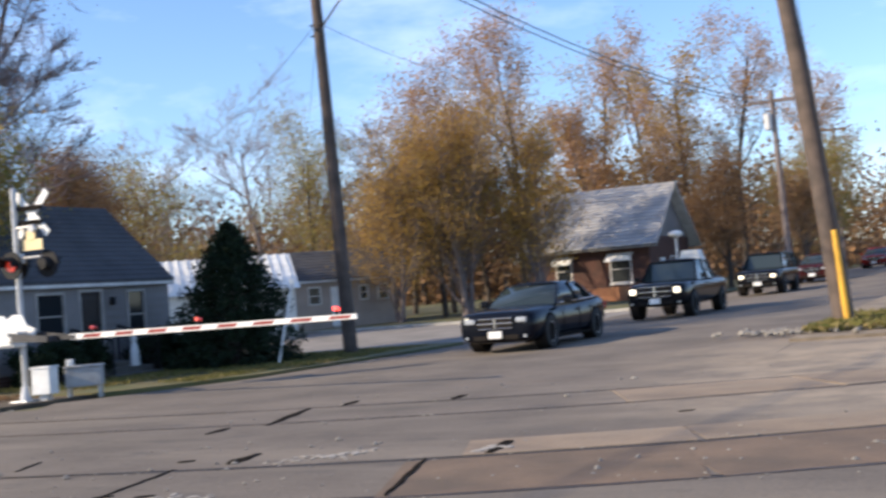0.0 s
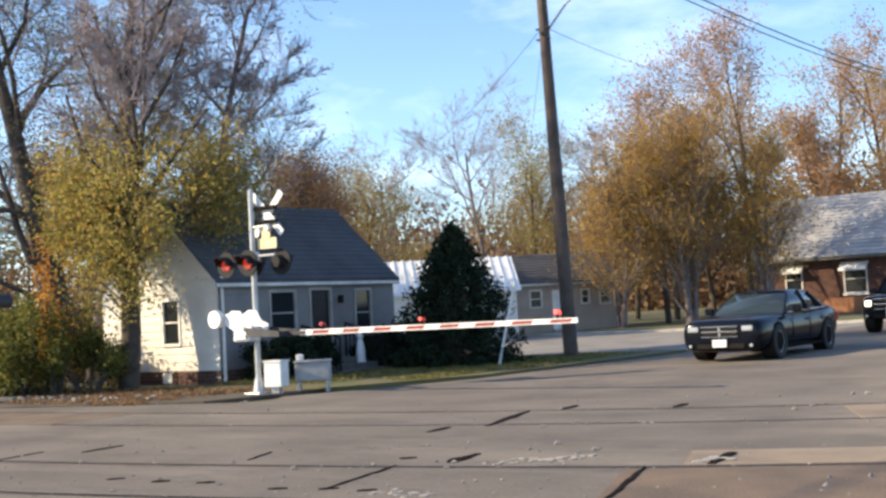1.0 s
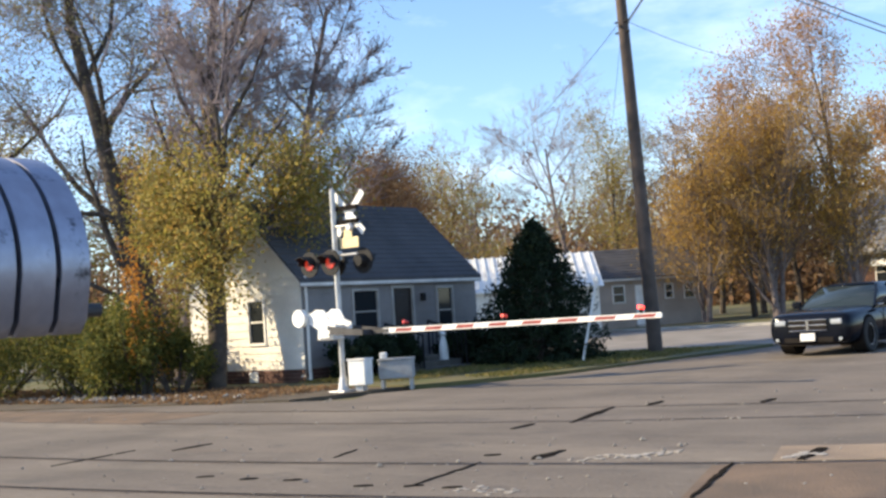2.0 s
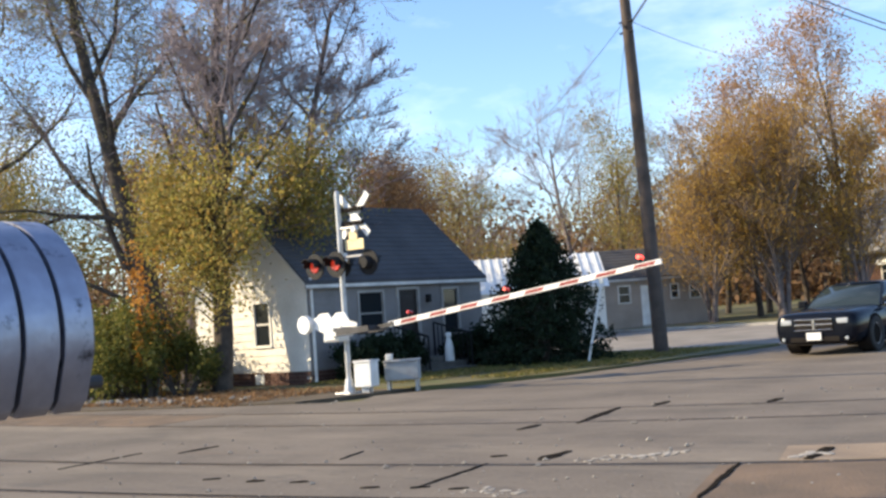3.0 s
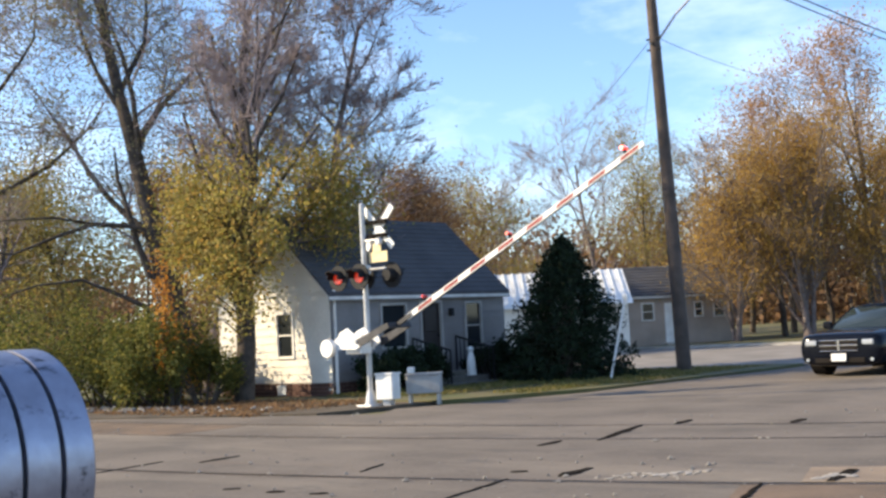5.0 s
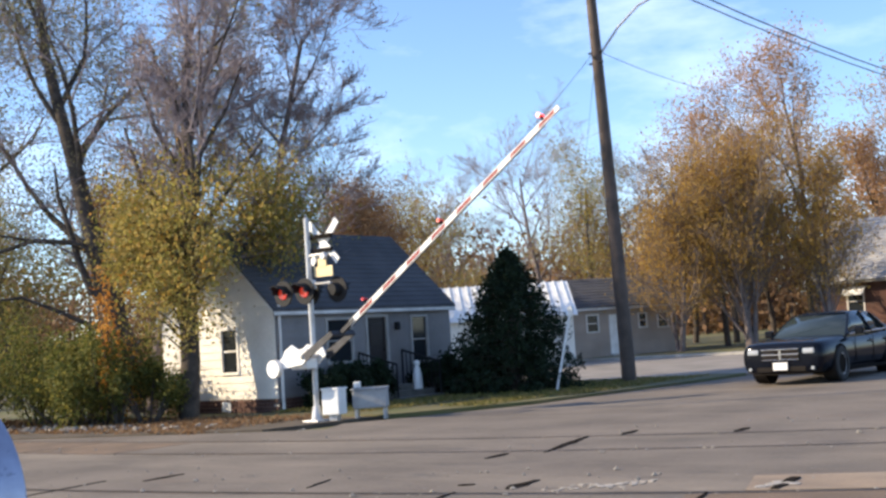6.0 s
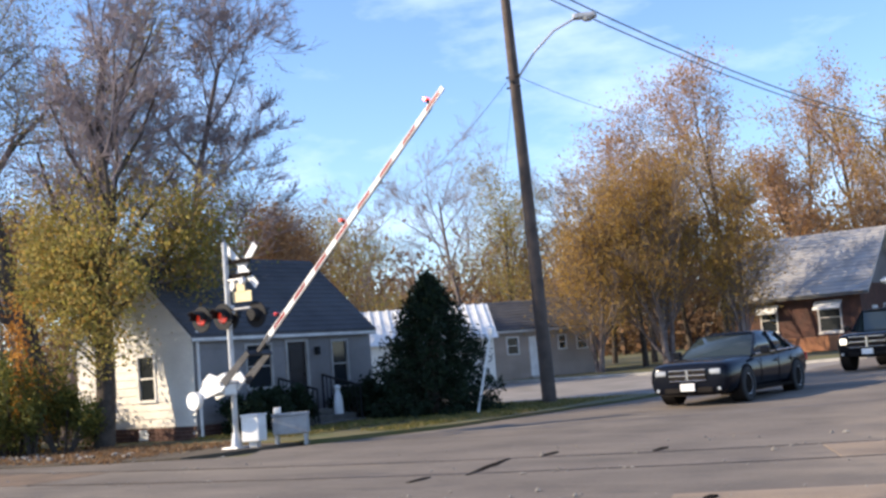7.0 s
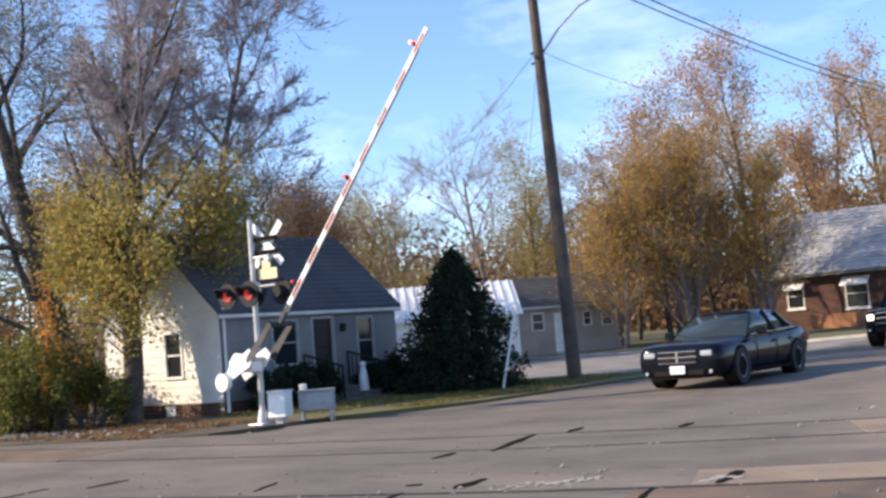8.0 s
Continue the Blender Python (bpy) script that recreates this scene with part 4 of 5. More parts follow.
# ---- vehicles ----
def loft(bm, rings):
    """Closed rings of equal count joined into a skin, capped at both ends."""
    rows = [[bm.verts.new(p) for p in r] for r in rings]
    n = len(rows[0])
    for a, b in zip(rows, rows[1:]):
        for i in range(n):
            bm.faces.new((a[i], a[(i + 1) % n], b[(i + 1) % n], b[i]))
    bm.faces.new(rows[0][::-1])
    bm.faces.new(rows[-1])
    return bm


def body_ring(y, z0, z1, w):
    """A rounded cross section of a car body at y, from sill z0 to shoulder z1, w half wide."""
    h = z1 - z0
    half = [(0, z0), (w * 0.86, z0), (w * 0.97, z0 + h * 0.18), (w, z0 + h * 0.5), (w * 0.985, z0 + h * 0.78), (w * 0.90, z1 - h * 0.03), (w * 0.72, z1), (0, z1 + 0.012)]
    return [(x, y, z) for x, z in half] + [(-x, y, z) for x, z in half[-2:0:-1]]


def wheel(car, x, y, r, w=0.23):
    """A wheel on its own axle point, with tyre and spoked rim."""
    s = 1 if x > 0 else -1
    h = new("wheel")
    h.parent = car
    h.matrix_basis = Matrix.Translation((x, y, r))
    bm = bmesh.new()
    prof = [(-w / 2, r * 0.64), (-w / 2, r * 0.93), (-w / 2 + 0.03, r), (w / 2 - 0.03, r), (w / 2, r * 0.93), (w / 2, r * 0.64)]
    n = 28
    rings = []
    for i in range(n):
        a = 2 * math.pi * i / n
        rings.append([bm.verts.new((p, q * math.cos(a), q * math.sin(a))) for p, q in prof])
    for i in range(n):
        A, Bv = rings[i], rings[(i + 1) % n]
        for k in range(len(prof)):
            bm.faces.new((A[k], A[(k + 1) % len(prof)], Bv[(k + 1) % len(prof)], Bv[k]))
    part("tyre", bm, RUBBER, h, smooth=False)
    bm = C((-0.05, 0, 0), (0.05, 0, 0), r * 0.16, n=12)
    for i in range(5):
        a = 2 * math.pi * i / 5
        m = Matrix.Rotation(a, 4, "X")
        box(bm, min(0.03 * s, 0.08 * s), max(0.03 * s, 0.08 * s), -0.04, 0.04, 0.02, r * 0.64, m=m)
    rimv = []
    for i in range(24):
        a = 2 * math.pi * i / 24
        rimv.append([bm.verts.new((p, q * math.cos(a), q * math.sin(a))) for p, q in ((-0.09, r * 0.66), (0.09, r * 0.66), (0.09, r * 0.57), (-0.09, r * 0.57))])
    for i in range(24):
        A, Bv = rimv[i], rimv[(i + 1) % 24]
        for k in range(4):
            bm.faces.new((A[k], A[(k + 1) % 4], Bv[(k + 1) % 4], Bv[k]))
    part("rim", bm, ALLOY, h)
    return h


def car(name, label, at, stations, cabin, wheels, r, paint, w, lamps, group="cars waiting at the crossing", turn=0, grille=True, lit=False):
    """A car facing -y. stations: (y, sill, shoulder, half width); cabin: (y, base, top, half base, half top)."""
    c = thing(name, label, "car", at, turn, group)
    bm = loft(bmesh.new(), [body_ring(*s) for s in stations])
    body = part("body", bm, paint, c)
    md = body.modifiers.new("round", "SUBSURF")
    md.levels = md.render_levels = 1
    for p in body.data.polygons:
        p.use_smooth = True
    # greenhouse: dark glass skin, painted roof and pillars over it
    gb = bmesh.new()
    loft(gb, [[(-hb, y, zb), (-ht, y2, zt), (ht, y2, zt), (hb, y, zb)] for y, y2, zb, zt, hb, ht in cabin["glass"]])
    part("glass", gb, CAR_GLASS, c, "dark tinted windows", smooth=len(cabin["glass"]) > 6)
    y0, y1, zt, ht = cabin["roof"]
    rf = bmesh.new()
    loft(rf, [[(-ht * k, y, z - 0.05), (-ht * k, y, z - 0.015), (-ht * k * 0.7, y, z + 0.02), (0, y, z + 0.03), (ht * k * 0.7, y, z + 0.02), (ht * k, y, z - 0.015), (ht * k, y, z - 0.05)]
              for y, z, k in ((y0, zt - 0.015, 0.96), (y0 + 0.3, zt + 0.005, 1.0), ((y0 + y1) / 2, zt + 0.015, 1.01), (y1 - 0.3, zt + 0.0, 1.0), (y1, zt - 0.03, 0.95))])
    roof = part("roof", rf, paint, c, smooth=True)
    for (a, b, rr) in cabin["pillars"]:
        for s in (-1, 1):
            part("pillar", C((a[0] * s, a[1], a[2]), (b[0] * s, b[1], b[2]), rr, n=6), paint, c)
    for x, y in wheels:
        for s in (-1, 1):
            # dark arch behind each wheel
            part("wheel_arch", C((s * (w - 0.30), y, r + 0.02), (s * (w + 0.002), y, r + 0.02), r + 0.035, n=28), GAP, c)
            wheel(c, s * (w - 0.085), y, r)
    yf = stations[0][0]
    hz, hh, hw = lamps
    for s in (-1, 1):
        bm = B(min(s * (w - 0.2), s * (w - 0.2 - hw)), max(s * (w - 0.2), s * (w - 0.2 - hw)), yf + 0.0, yf + 0.25, hz, hz + hh, 0.03)
        part("headlight", bm, LAMP_ON if lit else HEADLAMP, c)
        part("mirror", B(min(s * w, s * (w + 0.2)), max(s * w, s * (w + 0.2)), cabin["mirror"][0] - 0.06, cabin["mirror"][0] + 0.06, cabin["mirror"][1], cabin["mirror"][1] + 0.16, 0.03), paint, c)
        part("tail_lamp", B(min(s * (w - 0.08), s * (w - 0.4)), max(s * (w - 0.08), s * (w - 0.4)), stations[-1][0] - 0.1, stations[-1][0] + 0.012, stations[-1][2] - 0.3, stations[-1][2] - 0.12, 0.01), TAIL, c)
        for a in cabin["doors"]:
            part("door_handle", B(min(s * (w - 0.005), s * (w + 0.02)), max(s * (w - 0.005), s * (w + 0.02)), a - 0.11, a + 0.11, stations[3][2] - 0.16, stations[3][2] - 0.12, 0.006), paint, c)
    if grille:
        gz0, gz1, gw = cabin["grille"]
        part("grille", B(-gw, gw, yf - 0.02, yf + 0.1, gz0, gz1, 0.02), GAP, c)
        bm = B(-gw, gw, yf - 0.035, yf - 0.01, (gz0 + gz1) / 2 - 0.014, (gz0 + gz1) / 2 + 0.014, 0.005)
        box(bm, -0.03, 0.03, yf - 0.035, yf - 0.01, gz0, gz1, 0.008)
        box(bm, -gw, gw, yf - 0.035, yf - 0.01, gz1 - 0.022, gz1, 0.005)
        box(bm, -gw, gw, yf - 0.035, yf - 0.01, gz0, gz0 + 0.016, 0.005)
        part("grille_bars", bm, CHROME, c, "chrome crossbar grille")
        part("number_plate", B(-0.16, 0.16, yf - 0.05, yf - 0.02, gz0 - 0.21, gz0 - 0.05, 0.005), WHITE, c)
        part("air_intake", B(-0.55, 0.55, yf - 0.008, yf + 0.1, stations[1][1] + 0.05, stations[1][1] + 0.16, 0.02), GAP, c)
        for s in (-1, 1):
            part("fog_lamp", C((s * (w - 0.25), yf - 0.012, stations[1][1] + 0.12), (s * (w - 0.25), yf + 0.08, stations[1][1] + 0.12), 0.035, n=12), HEADLAMP, c)
    return c


def sedan(name, label, at, paint, group="cars waiting at the crossing"):
    st = [(-2.54, 0.30, 0.78, 0.78), (-2.50, 0.22, 0.86, 0.88), (-2.34, 0.19, 0.90, 0.935), (-1.9, 0.18, 0.94, 0.955), (-1.2, 0.18, 0.98, 0.95), (-0.9, 0.18, 0.985, 0.95), (0.0, 0.18, 0.99, 0.95),
          (0.9, 0.18, 1.02, 0.95), (1.4, 0.19, 1.07, 0.955), (1.9, 0.21, 1.08, 0.94), (2.35, 0.28, 1.06, 0.90), (2.50, 0.42, 1.0, 0.82)]
    cab = {"glass": [(-1.02, -0.98, 0.93, 0.96, 0.84, 0.80), (-0.99, -0.66, 0.94, 1.18, 0.85, 0.74), (-0.95, -0.28, 0.95, 1.40, 0.86, 0.65), (-0.6, -0.05, 0.96, 1.455, 0.87, 0.62), (0.4, 0.4, 0.98, 1.475, 0.88, 0.63), (1.0, 0.95, 1.0, 1.44, 0.87, 0.62),
                     (1.5, 1.4, 1.02, 1.35, 0.82, 0.60), (1.95, 1.75, 1.04, 1.2, 0.74, 0.58), (2.02, 2.0, 1.04, 1.07, 0.72, 0.66)],
           "roof": (-0.22, 1.32, 1.455, 0.625), "pillars": [((0.86, -0.98, 0.95), (0.64, -0.22, 1.42), 0.032), ((0.89, 0.42, 0.98), (0.64, 0.40, 1.46), 0.04), ((0.86, 1.42, 1.02), (0.62, 1.12, 1.42), 0.03)],
           "mirror": (-0.68, 0.97), "doors": (0.25, 1.2), "grille": (0.52, 0.76, 0.42)}
    c = car(name, label, at, st, cab, [(0, -1.56), (0, 1.50)], 0.37, paint, 0.95, (0.64, 0.12, 0.26), group)
    for s in (-1, 1):
        outer = [(0.645 * s, 1.10, 1.425), (0.61 * s, 1.42, 1.37), (0.70 * s, 2.02, 1.075), (0.875 * s, 2.0, 1.04), (0.895 * s, 1.45, 1.02)]
        bm = bmesh.new()
        a = [bm.verts.new(q) for q in outer]
        b = [bm.verts.new((q[0] - 0.06 * s, q[1], q[2] - 0.03)) for q in outer]
        bm.faces.new(a)
        bm.faces.new(b[::-1])
        for k in range(5):
            bm.faces.new((a[k], a[(k + 1) % 5], b[(k + 1) % 5], b[k]))
        part("rear_pillar", bm, paint, c)
        part("sill_trim", B(min(s * 0.90, s * 0.957), max(s * 0.90, s * 0.957), -1.1, 1.05, 0.2, 0.27, 0.01), GAP, c)
        for y in (-0.72, 0.36, 1.18):
            part("door_seam", B(min(s * 0.94, s * 0.953), max(s * 0.94, s * 0.953), y - 0.005, y + 0.005, 0.36, 0.9), GAP, c)
        part("belt_moulding", C((s * 0.885, -0.9, 0.975), (s * 0.895, 1.5, 1.035), 0.014, n=6), CHROME, c)
    return c


def pickup(name, label, at, paint, group="cars waiting at the crossing"):
    st = [(-2.75, 0.5, 0.95, 0.82), (-2.66, 0.38, 1.06, 0.93), (-2.2, 0.36, 1.12, 0.98), (-1.3, 0.36, 1.16, 0.99), (0.0, 0.36, 1.17, 0.99), (1.0, 0.36, 1.17, 0.99), (2.0, 0.38, 1.17, 0.99), (2.68, 0.46, 1.17, 0.96), (2.75, 0.52, 1.14, 0.94)]
    cab = {"glass": [(-1.2, -0.6, 1.12, 1.14, 0.88, 0.86), (-1.15, -0.5, 1.12, 1.74, 0.90, 0.70), (0.0, 0.0, 1.14, 1.79, 0.92, 0.73), (0.75, 0.7, 1.14, 1.76, 0.92, 0.72), (0.98, 0.9, 1.14, 1.70, 0.88, 0.7)],
           "roof": (-0.56, 0.95, 1.78, 0.73), "pillars": [((0.90, -1.15, 1.13), (0.71, -0.5, 1.75), 0.04), ((0.93, 0.1, 1.14), (0.74, 0.08, 1.78), 0.045), ((0.91, 0.95, 1.14), (0.72, 0.9, 1.74), 0.07)],
           "mirror": (-0.9, 1.16), "doors": (0.0,), "grille": (0.68, 1.0, 0.52)}
    c = car(name, label, at, st, cab, [(0, -1.8), (0, 1.75)], 0.40, paint, 0.99, (0.78, 0.17, 0.2), group, lit=True)
    part("truck_bed_liner", B(-0.8, 0.8, 1.1, 2.6, 1.16, 1.185), BLACK, c)
    return c


def suv(name, label, at, paint, group="cars waiting at the crossing"):
    st = [(-2.35, 0.45, 0.86, 0.80), (-2.27, 0.32, 0.98, 0.9), (-1.8, 0.3, 1.06, 0.94), (-1.0, 0.3, 1.1, 0.95), (0.0, 0.3, 1.11, 0.95), (1.0, 0.3, 1.12, 0.95), (1.8, 0.3, 1.12, 0.94), (2.3, 0.38, 1.12, 0.92), (2.4, 0.5, 1.06, 0.88)]
    cab = {"glass": [(-1.15, -0.6, 1.05, 1.07, 0.84, 0.82), (-1.1, -0.45, 1.05, 1.68, 0.86, 0.68), (0.2, 0.2, 1.08, 1.74, 0.88, 0.71), (1.9, 1.8, 1.08, 1.70, 0.88, 0.70), (2.3, 2.1, 1.08, 1.62, 0.84, 0.68)],
           "roof": (-0.5, 2.15, 1.73, 0.71), "pillars": [((0.87, -1.1, 1.06), (0.69, -0.45, 1.69), 0.04), ((0.90, 0.25, 1.08), (0.72, 0.22, 1.72), 0.045), ((0.90, 1.3, 1.08), (0.72, 1.25, 1.72), 0.045), ((0.88, 2.25, 1.08), (0.70, 2.05, 1.68), 0.07)],
           "mirror": (-0.85, 1.08), "doors": (0.1, 1.1), "grille": (0.60, 0.88, 0.45)}
    return car(name, label, at, st, cab, [(0, -1.4), (0, 1.4)], 0.37, paint, 0.95, (0.70, 0.14, 0.2), group, lit=True)


# ---- poles and wires ----
def sag(a, b, drop, n=16):
    a, b = Vector(a), Vector(b)
    return [a.lerp(b, k / n) - Vector((0, 0, drop * 4 * (k / n) * (1 - k / n))) for k in range(n + 1)]


def wire(label, a, b, drop, r=0.018):
    ob = tube("wire", sag(a, b, drop), [r] * 17, WIRE, sides=5)
    return tagged(ob, label, "wire", group="overhead wires")


def build_poles():
    p = thing("utility_pole", "tall dark wooden utility pole with a street lamp arm", "utility pole", (-17.46, 29.06, 0))
    tube("pole", [(0, 0, -0.3), (-0.08, -0.04, 4), (-0.18, -0.10, 8.5), (-0.28, -0.15, 12.6)], [0.21, 0.185, 0.155, 0.13], POLE_WOOD, p, 14)
    bm = C((-0.19, -0.3, 9.1), (-0.19, 0.05, 9.1), 0.05, n=8)
    for z in (8.95, 9.25):
        rod(bm, (-0.4, -0.2, z), (0.04, -0.2, z), 0.03, n=8)
    part("cable_clamp", bm, BLACK, p)
    arm = [(-0.12, 0.0, 9.25), (0.35, 0.2, 9.9), (0.9, 0.45, 10.45), (1.45, 0.7, 10.72)]
    tube("lamp_arm", arm, [0.035] * 4, GALV, p, 8)
    bm = B(-0.13, 0.13, -0.34, 0.34, -0.07, 0.09, 0.05, m=pose(1.72, 0.82, 10.75, 0, 0, -65))
    lh = part("lamp_head", bm, GALV, p, "grey cobra-head street lamp")
    part("lamp_glass", C((1.78, 0.85, 10.62), (1.78, 0.85, 10.7), 0.13, 0.16, 14), HEADLAMP, lh)
    q = thing("utility_pole", "brown leaning wooden utility pole with a yellow guy guard", "utility pole", (-3.9, 26.2, 0))
    tube("pole", [(0.08, 0, -0.4), (-0.1, -0.02, 2.1), (-0.40, -0.06, 5.5), (-0.66, -0.1, 8), (-1.15, -0.1, 12.5)], [0.225, 0.21, 0.19, 0.175, 0.14], POLE_WOOD, q, 14)
    tube("guy_wire", [(0.30, -0.3, 0.0), (-0.55, -0.06, 9.5)], [0.012, 0.012], WIRE, q, 5)
    bm = C((0.16, -0.28, 0.0), (0.04, -0.26, 2.0), 0.075, 0.06, 10)
    part("guy_guard", bm, YELLOW, q, "yellow plastic guy guard")
    d = thing("utility_pole", "pale distant utility pole with a crossarm", "utility pole", (-12.7, 68.8, 0))
    part("pole", C((0, 0, -0.2), (-0.25, 0, 10.8), 0.2, 0.14, 10), BARK_PALE, d)
    part("crossarm", B(-1.5, 1.0, -0.07, 0.07, 10.1, 10.3, 0.01), BARK_PALE, d)
    for x in (-1.4, -0.8, 0.4, 0.9):
        part("insulator", C((x, 0, 10.3), (x, 0, 10.5), 0.05, n=8), GALV, d)
    part("transformer", C((-0.5, -0.1, 8.6), (-0.5, -0.1, 9.5), 0.25, n=12), GALV, d)
    e = thing("utility_pole", "pale distant utility pole with a crossarm", "utility pole", (-16.2, 113.5, 0))
    part("pole", C((0, 0, -0.2), (0, 0, 13.0), 0.2, 0.14, 8), BARK_PALE, e)
    part("crossarm", B(-1.2, 1.2, -0.07, 0.07, 12.4, 12.6), BARK_PALE, e)
    wire("dark overhead power cable", (-17.58, 29.0, 12.4), (-12.9, 68.8, 10.75), 1.0, 0.024)
    wire("dark overhead power cable", (-17.58, 29.0, 12.1), (-13.6, 68.8, 10.75), 0.9, 0.022)
    wire("thin overhead telephone wire", (-17.5, 29.0, 9.25), (-26.5, 60.5, 13.4), 0.45, 0.009)
    wire("thin dark service drop wire", (-17.72, 28.9, 9.3), (-38.5, 51.5, 10.6), 0.25, 0.009)
    wire("thin dark overhead wire", (-17.75, 28.95, 8.95), (-31.9, 48.4, 3.9), 0.25, 0.006)
    wire("thin dark overhead wire", (-17.4, 29.0, 6.6), (-29.0, 53.5, 9.0), 0.3, 0.006)
    wire("dark overhead power cable", (-12.9, 68.8, 10.75), (-16.2, 113.5, 13.4), 0.6, 0.03)
    wire("dark overhead power cable", (-17.58, 29.0, 12.4), (-22.0, -30.0, 12.0), 1.0, 0.03)
    l = thing("marker_post", "white leaning marker post on the grass verge", "post", (-17.5, 25.5, 0))
    bm = C((0, 0, -0.1), (0.40, 0.33, 2.05), 0.032, n=10)
    part("post", bm, WHITE, l)
    part("reflector", B(0.33, 0.47, 0.29, 0.37, 2.0, 2.16, 0.01), WHITE, l)
    s = thing("street_lamp", "white globe lamp on a post beside the brick house", "street lamp", (-17.6, 63.6, 0))
    part("post", C((0, 0, -0.05), (0, 0, 3.2), 0.07, 0.05, 10), WHITE, s)
    bm = bmesh.new()
    bmesh.ops.create_uvsphere(bm, u_segments=14, v_segments=8, radius=0.32, matrix=Matrix.Translation((0, 0, 3.4)) @ Matrix.Diagonal((1.2, 1.2, 0.6, 1)))
    part("globe", bm, WHITE, s, smooth=True)


def build_yard_things():
    o = thing("garden_ornament", "small white garden ornament on the front steps", "ornament", (-21.15, 24.45, 0.29))
    bm = C((0, 0, 0), (0, 0, 0.36), 0.13, 0.12, 14)
    rod(bm, (0, 0, 0.36), (0, 0, 0.62), 0.12, 0.06, 14)
    bmesh.ops.create_uvsphere(bm, u_segments=12, v_segments=8, radius=0.085, matrix=Matrix.Translation((0, 0, 0.69)))
    part("body", bm, WHITE, o)
    s = thing("canopy", "small white canopy on two posts by the road", "canopy", (-16.9, 63.9, 0))
    part("roof", prism(bmesh.new(), [(-0.65, 1.75), (0.65, 1.75), (0.42, 2.45), (-0.42, 2.45)], 1, -0.5, 0.5), WHITE, s)
    for x in (-0.5, 0.5):
        part("post", C((x, 0, -0.05), (x, 0, 1.8), 0.05, n=8), WHITE, s)
    c = thing("broken_concrete", "pale crumbled concrete chunks in the worn asphalt", "rubble", (-6.5, 10.1, 0))
    rnd = random.Random(31)
    bm = bmesh.new()
    bmesh.ops.create_icosphere(bm, subdivisions=1, radius=0.07)
    for v in bm.verts:
        v.co *= rnd.uniform(0.7, 1.2)
        v.co.z *= 0.22
    me = bpy.data.meshes.new("chunk")
    bm.to_mesh(me)
    bm.free()
    me.materials.append(PALE_CHUNK)
    for k in range(60):
        a = rnd.random()
        share("chunk", me, c, pose(-0.33 + 0.66 * a + rnd.gauss(0, 0.06), -0.25 + 0.6 * a + rnd.gauss(0, 0.14), 0.008, 0, 0, rnd.uniform(0, 360)) @ Matrix.Scale(rnd.uniform(0.25, 0.8), 4))
    for k in range(30):
        share("chunk", me, c, pose(-0.3 + 0.65 * rnd.random(), -2.15 + rnd.gauss(0, 0.09), 0.006, 0, 0, rnd.uniform(0, 360)) @ Matrix.Scale(rnd.uniform(0.25, 0.7), 4))
    for k in range(7):
        share("chunk", me, c, pose(1.68 + rnd.gauss(0, 0.1), 0.5 + rnd.gauss(0, 0.12), 0.008, 0, 0, rnd.uniform(0, 360)) @ Matrix.Scale(rnd.uniform(0.8, 1.5), 4))


# ---- planting ----
def conifer(at, height, radius, seed):
    rnd = random.Random(seed)
    rng = np.random.default_rng(seed)
    t = thing("conifer", "dense dark green conifer bush in the shade", "conifer", at)
    part("trunk", C((0, 0, -0.1), (0, 0, height * 0.9), 0.12, 0.02, 8), BARK, t)
    cl = []
    vs, fs = [], []
    for k in range(260):
        z = height * (k / 260) ** 1.1
        r = radius * (1 - (z / height) ** 1.8) ** 0.85 * rnd.uniform(0.72, 1.14)
        a = k * 2.399 + rnd.uniform(-0.3, 0.3)
        for f in (0.45, 0.7, 0.88, 1.0):
            cl.append((math.cos(a) * r * f, math.sin(a) * r * f, z + 0.1 - 0.12 * f + 0.05))
        v, q = tube_path([(0, 0, z), (math.cos(a) * r, math.sin(a) * r, z)], [0.02, 0.006], 3)
        o = len(vs)
        vs.extend(v)
        fs.extend([tuple(i + o for i in x) for x in q])
    b = tagged(new("branchwork", mesh_from("branchwork", vs, fs, [BARK])), kind="stuff")
    b.parent = t
    cl = np.array(cl)
    c = cl[rng.integers(0, len(cl), 26000)] + rng.normal(size=(26000, 3)) * 0.085
    c[:, 2] = np.maximum(c[:, 2], 0.03)
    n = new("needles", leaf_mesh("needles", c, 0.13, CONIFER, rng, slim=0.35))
    n.parent = t


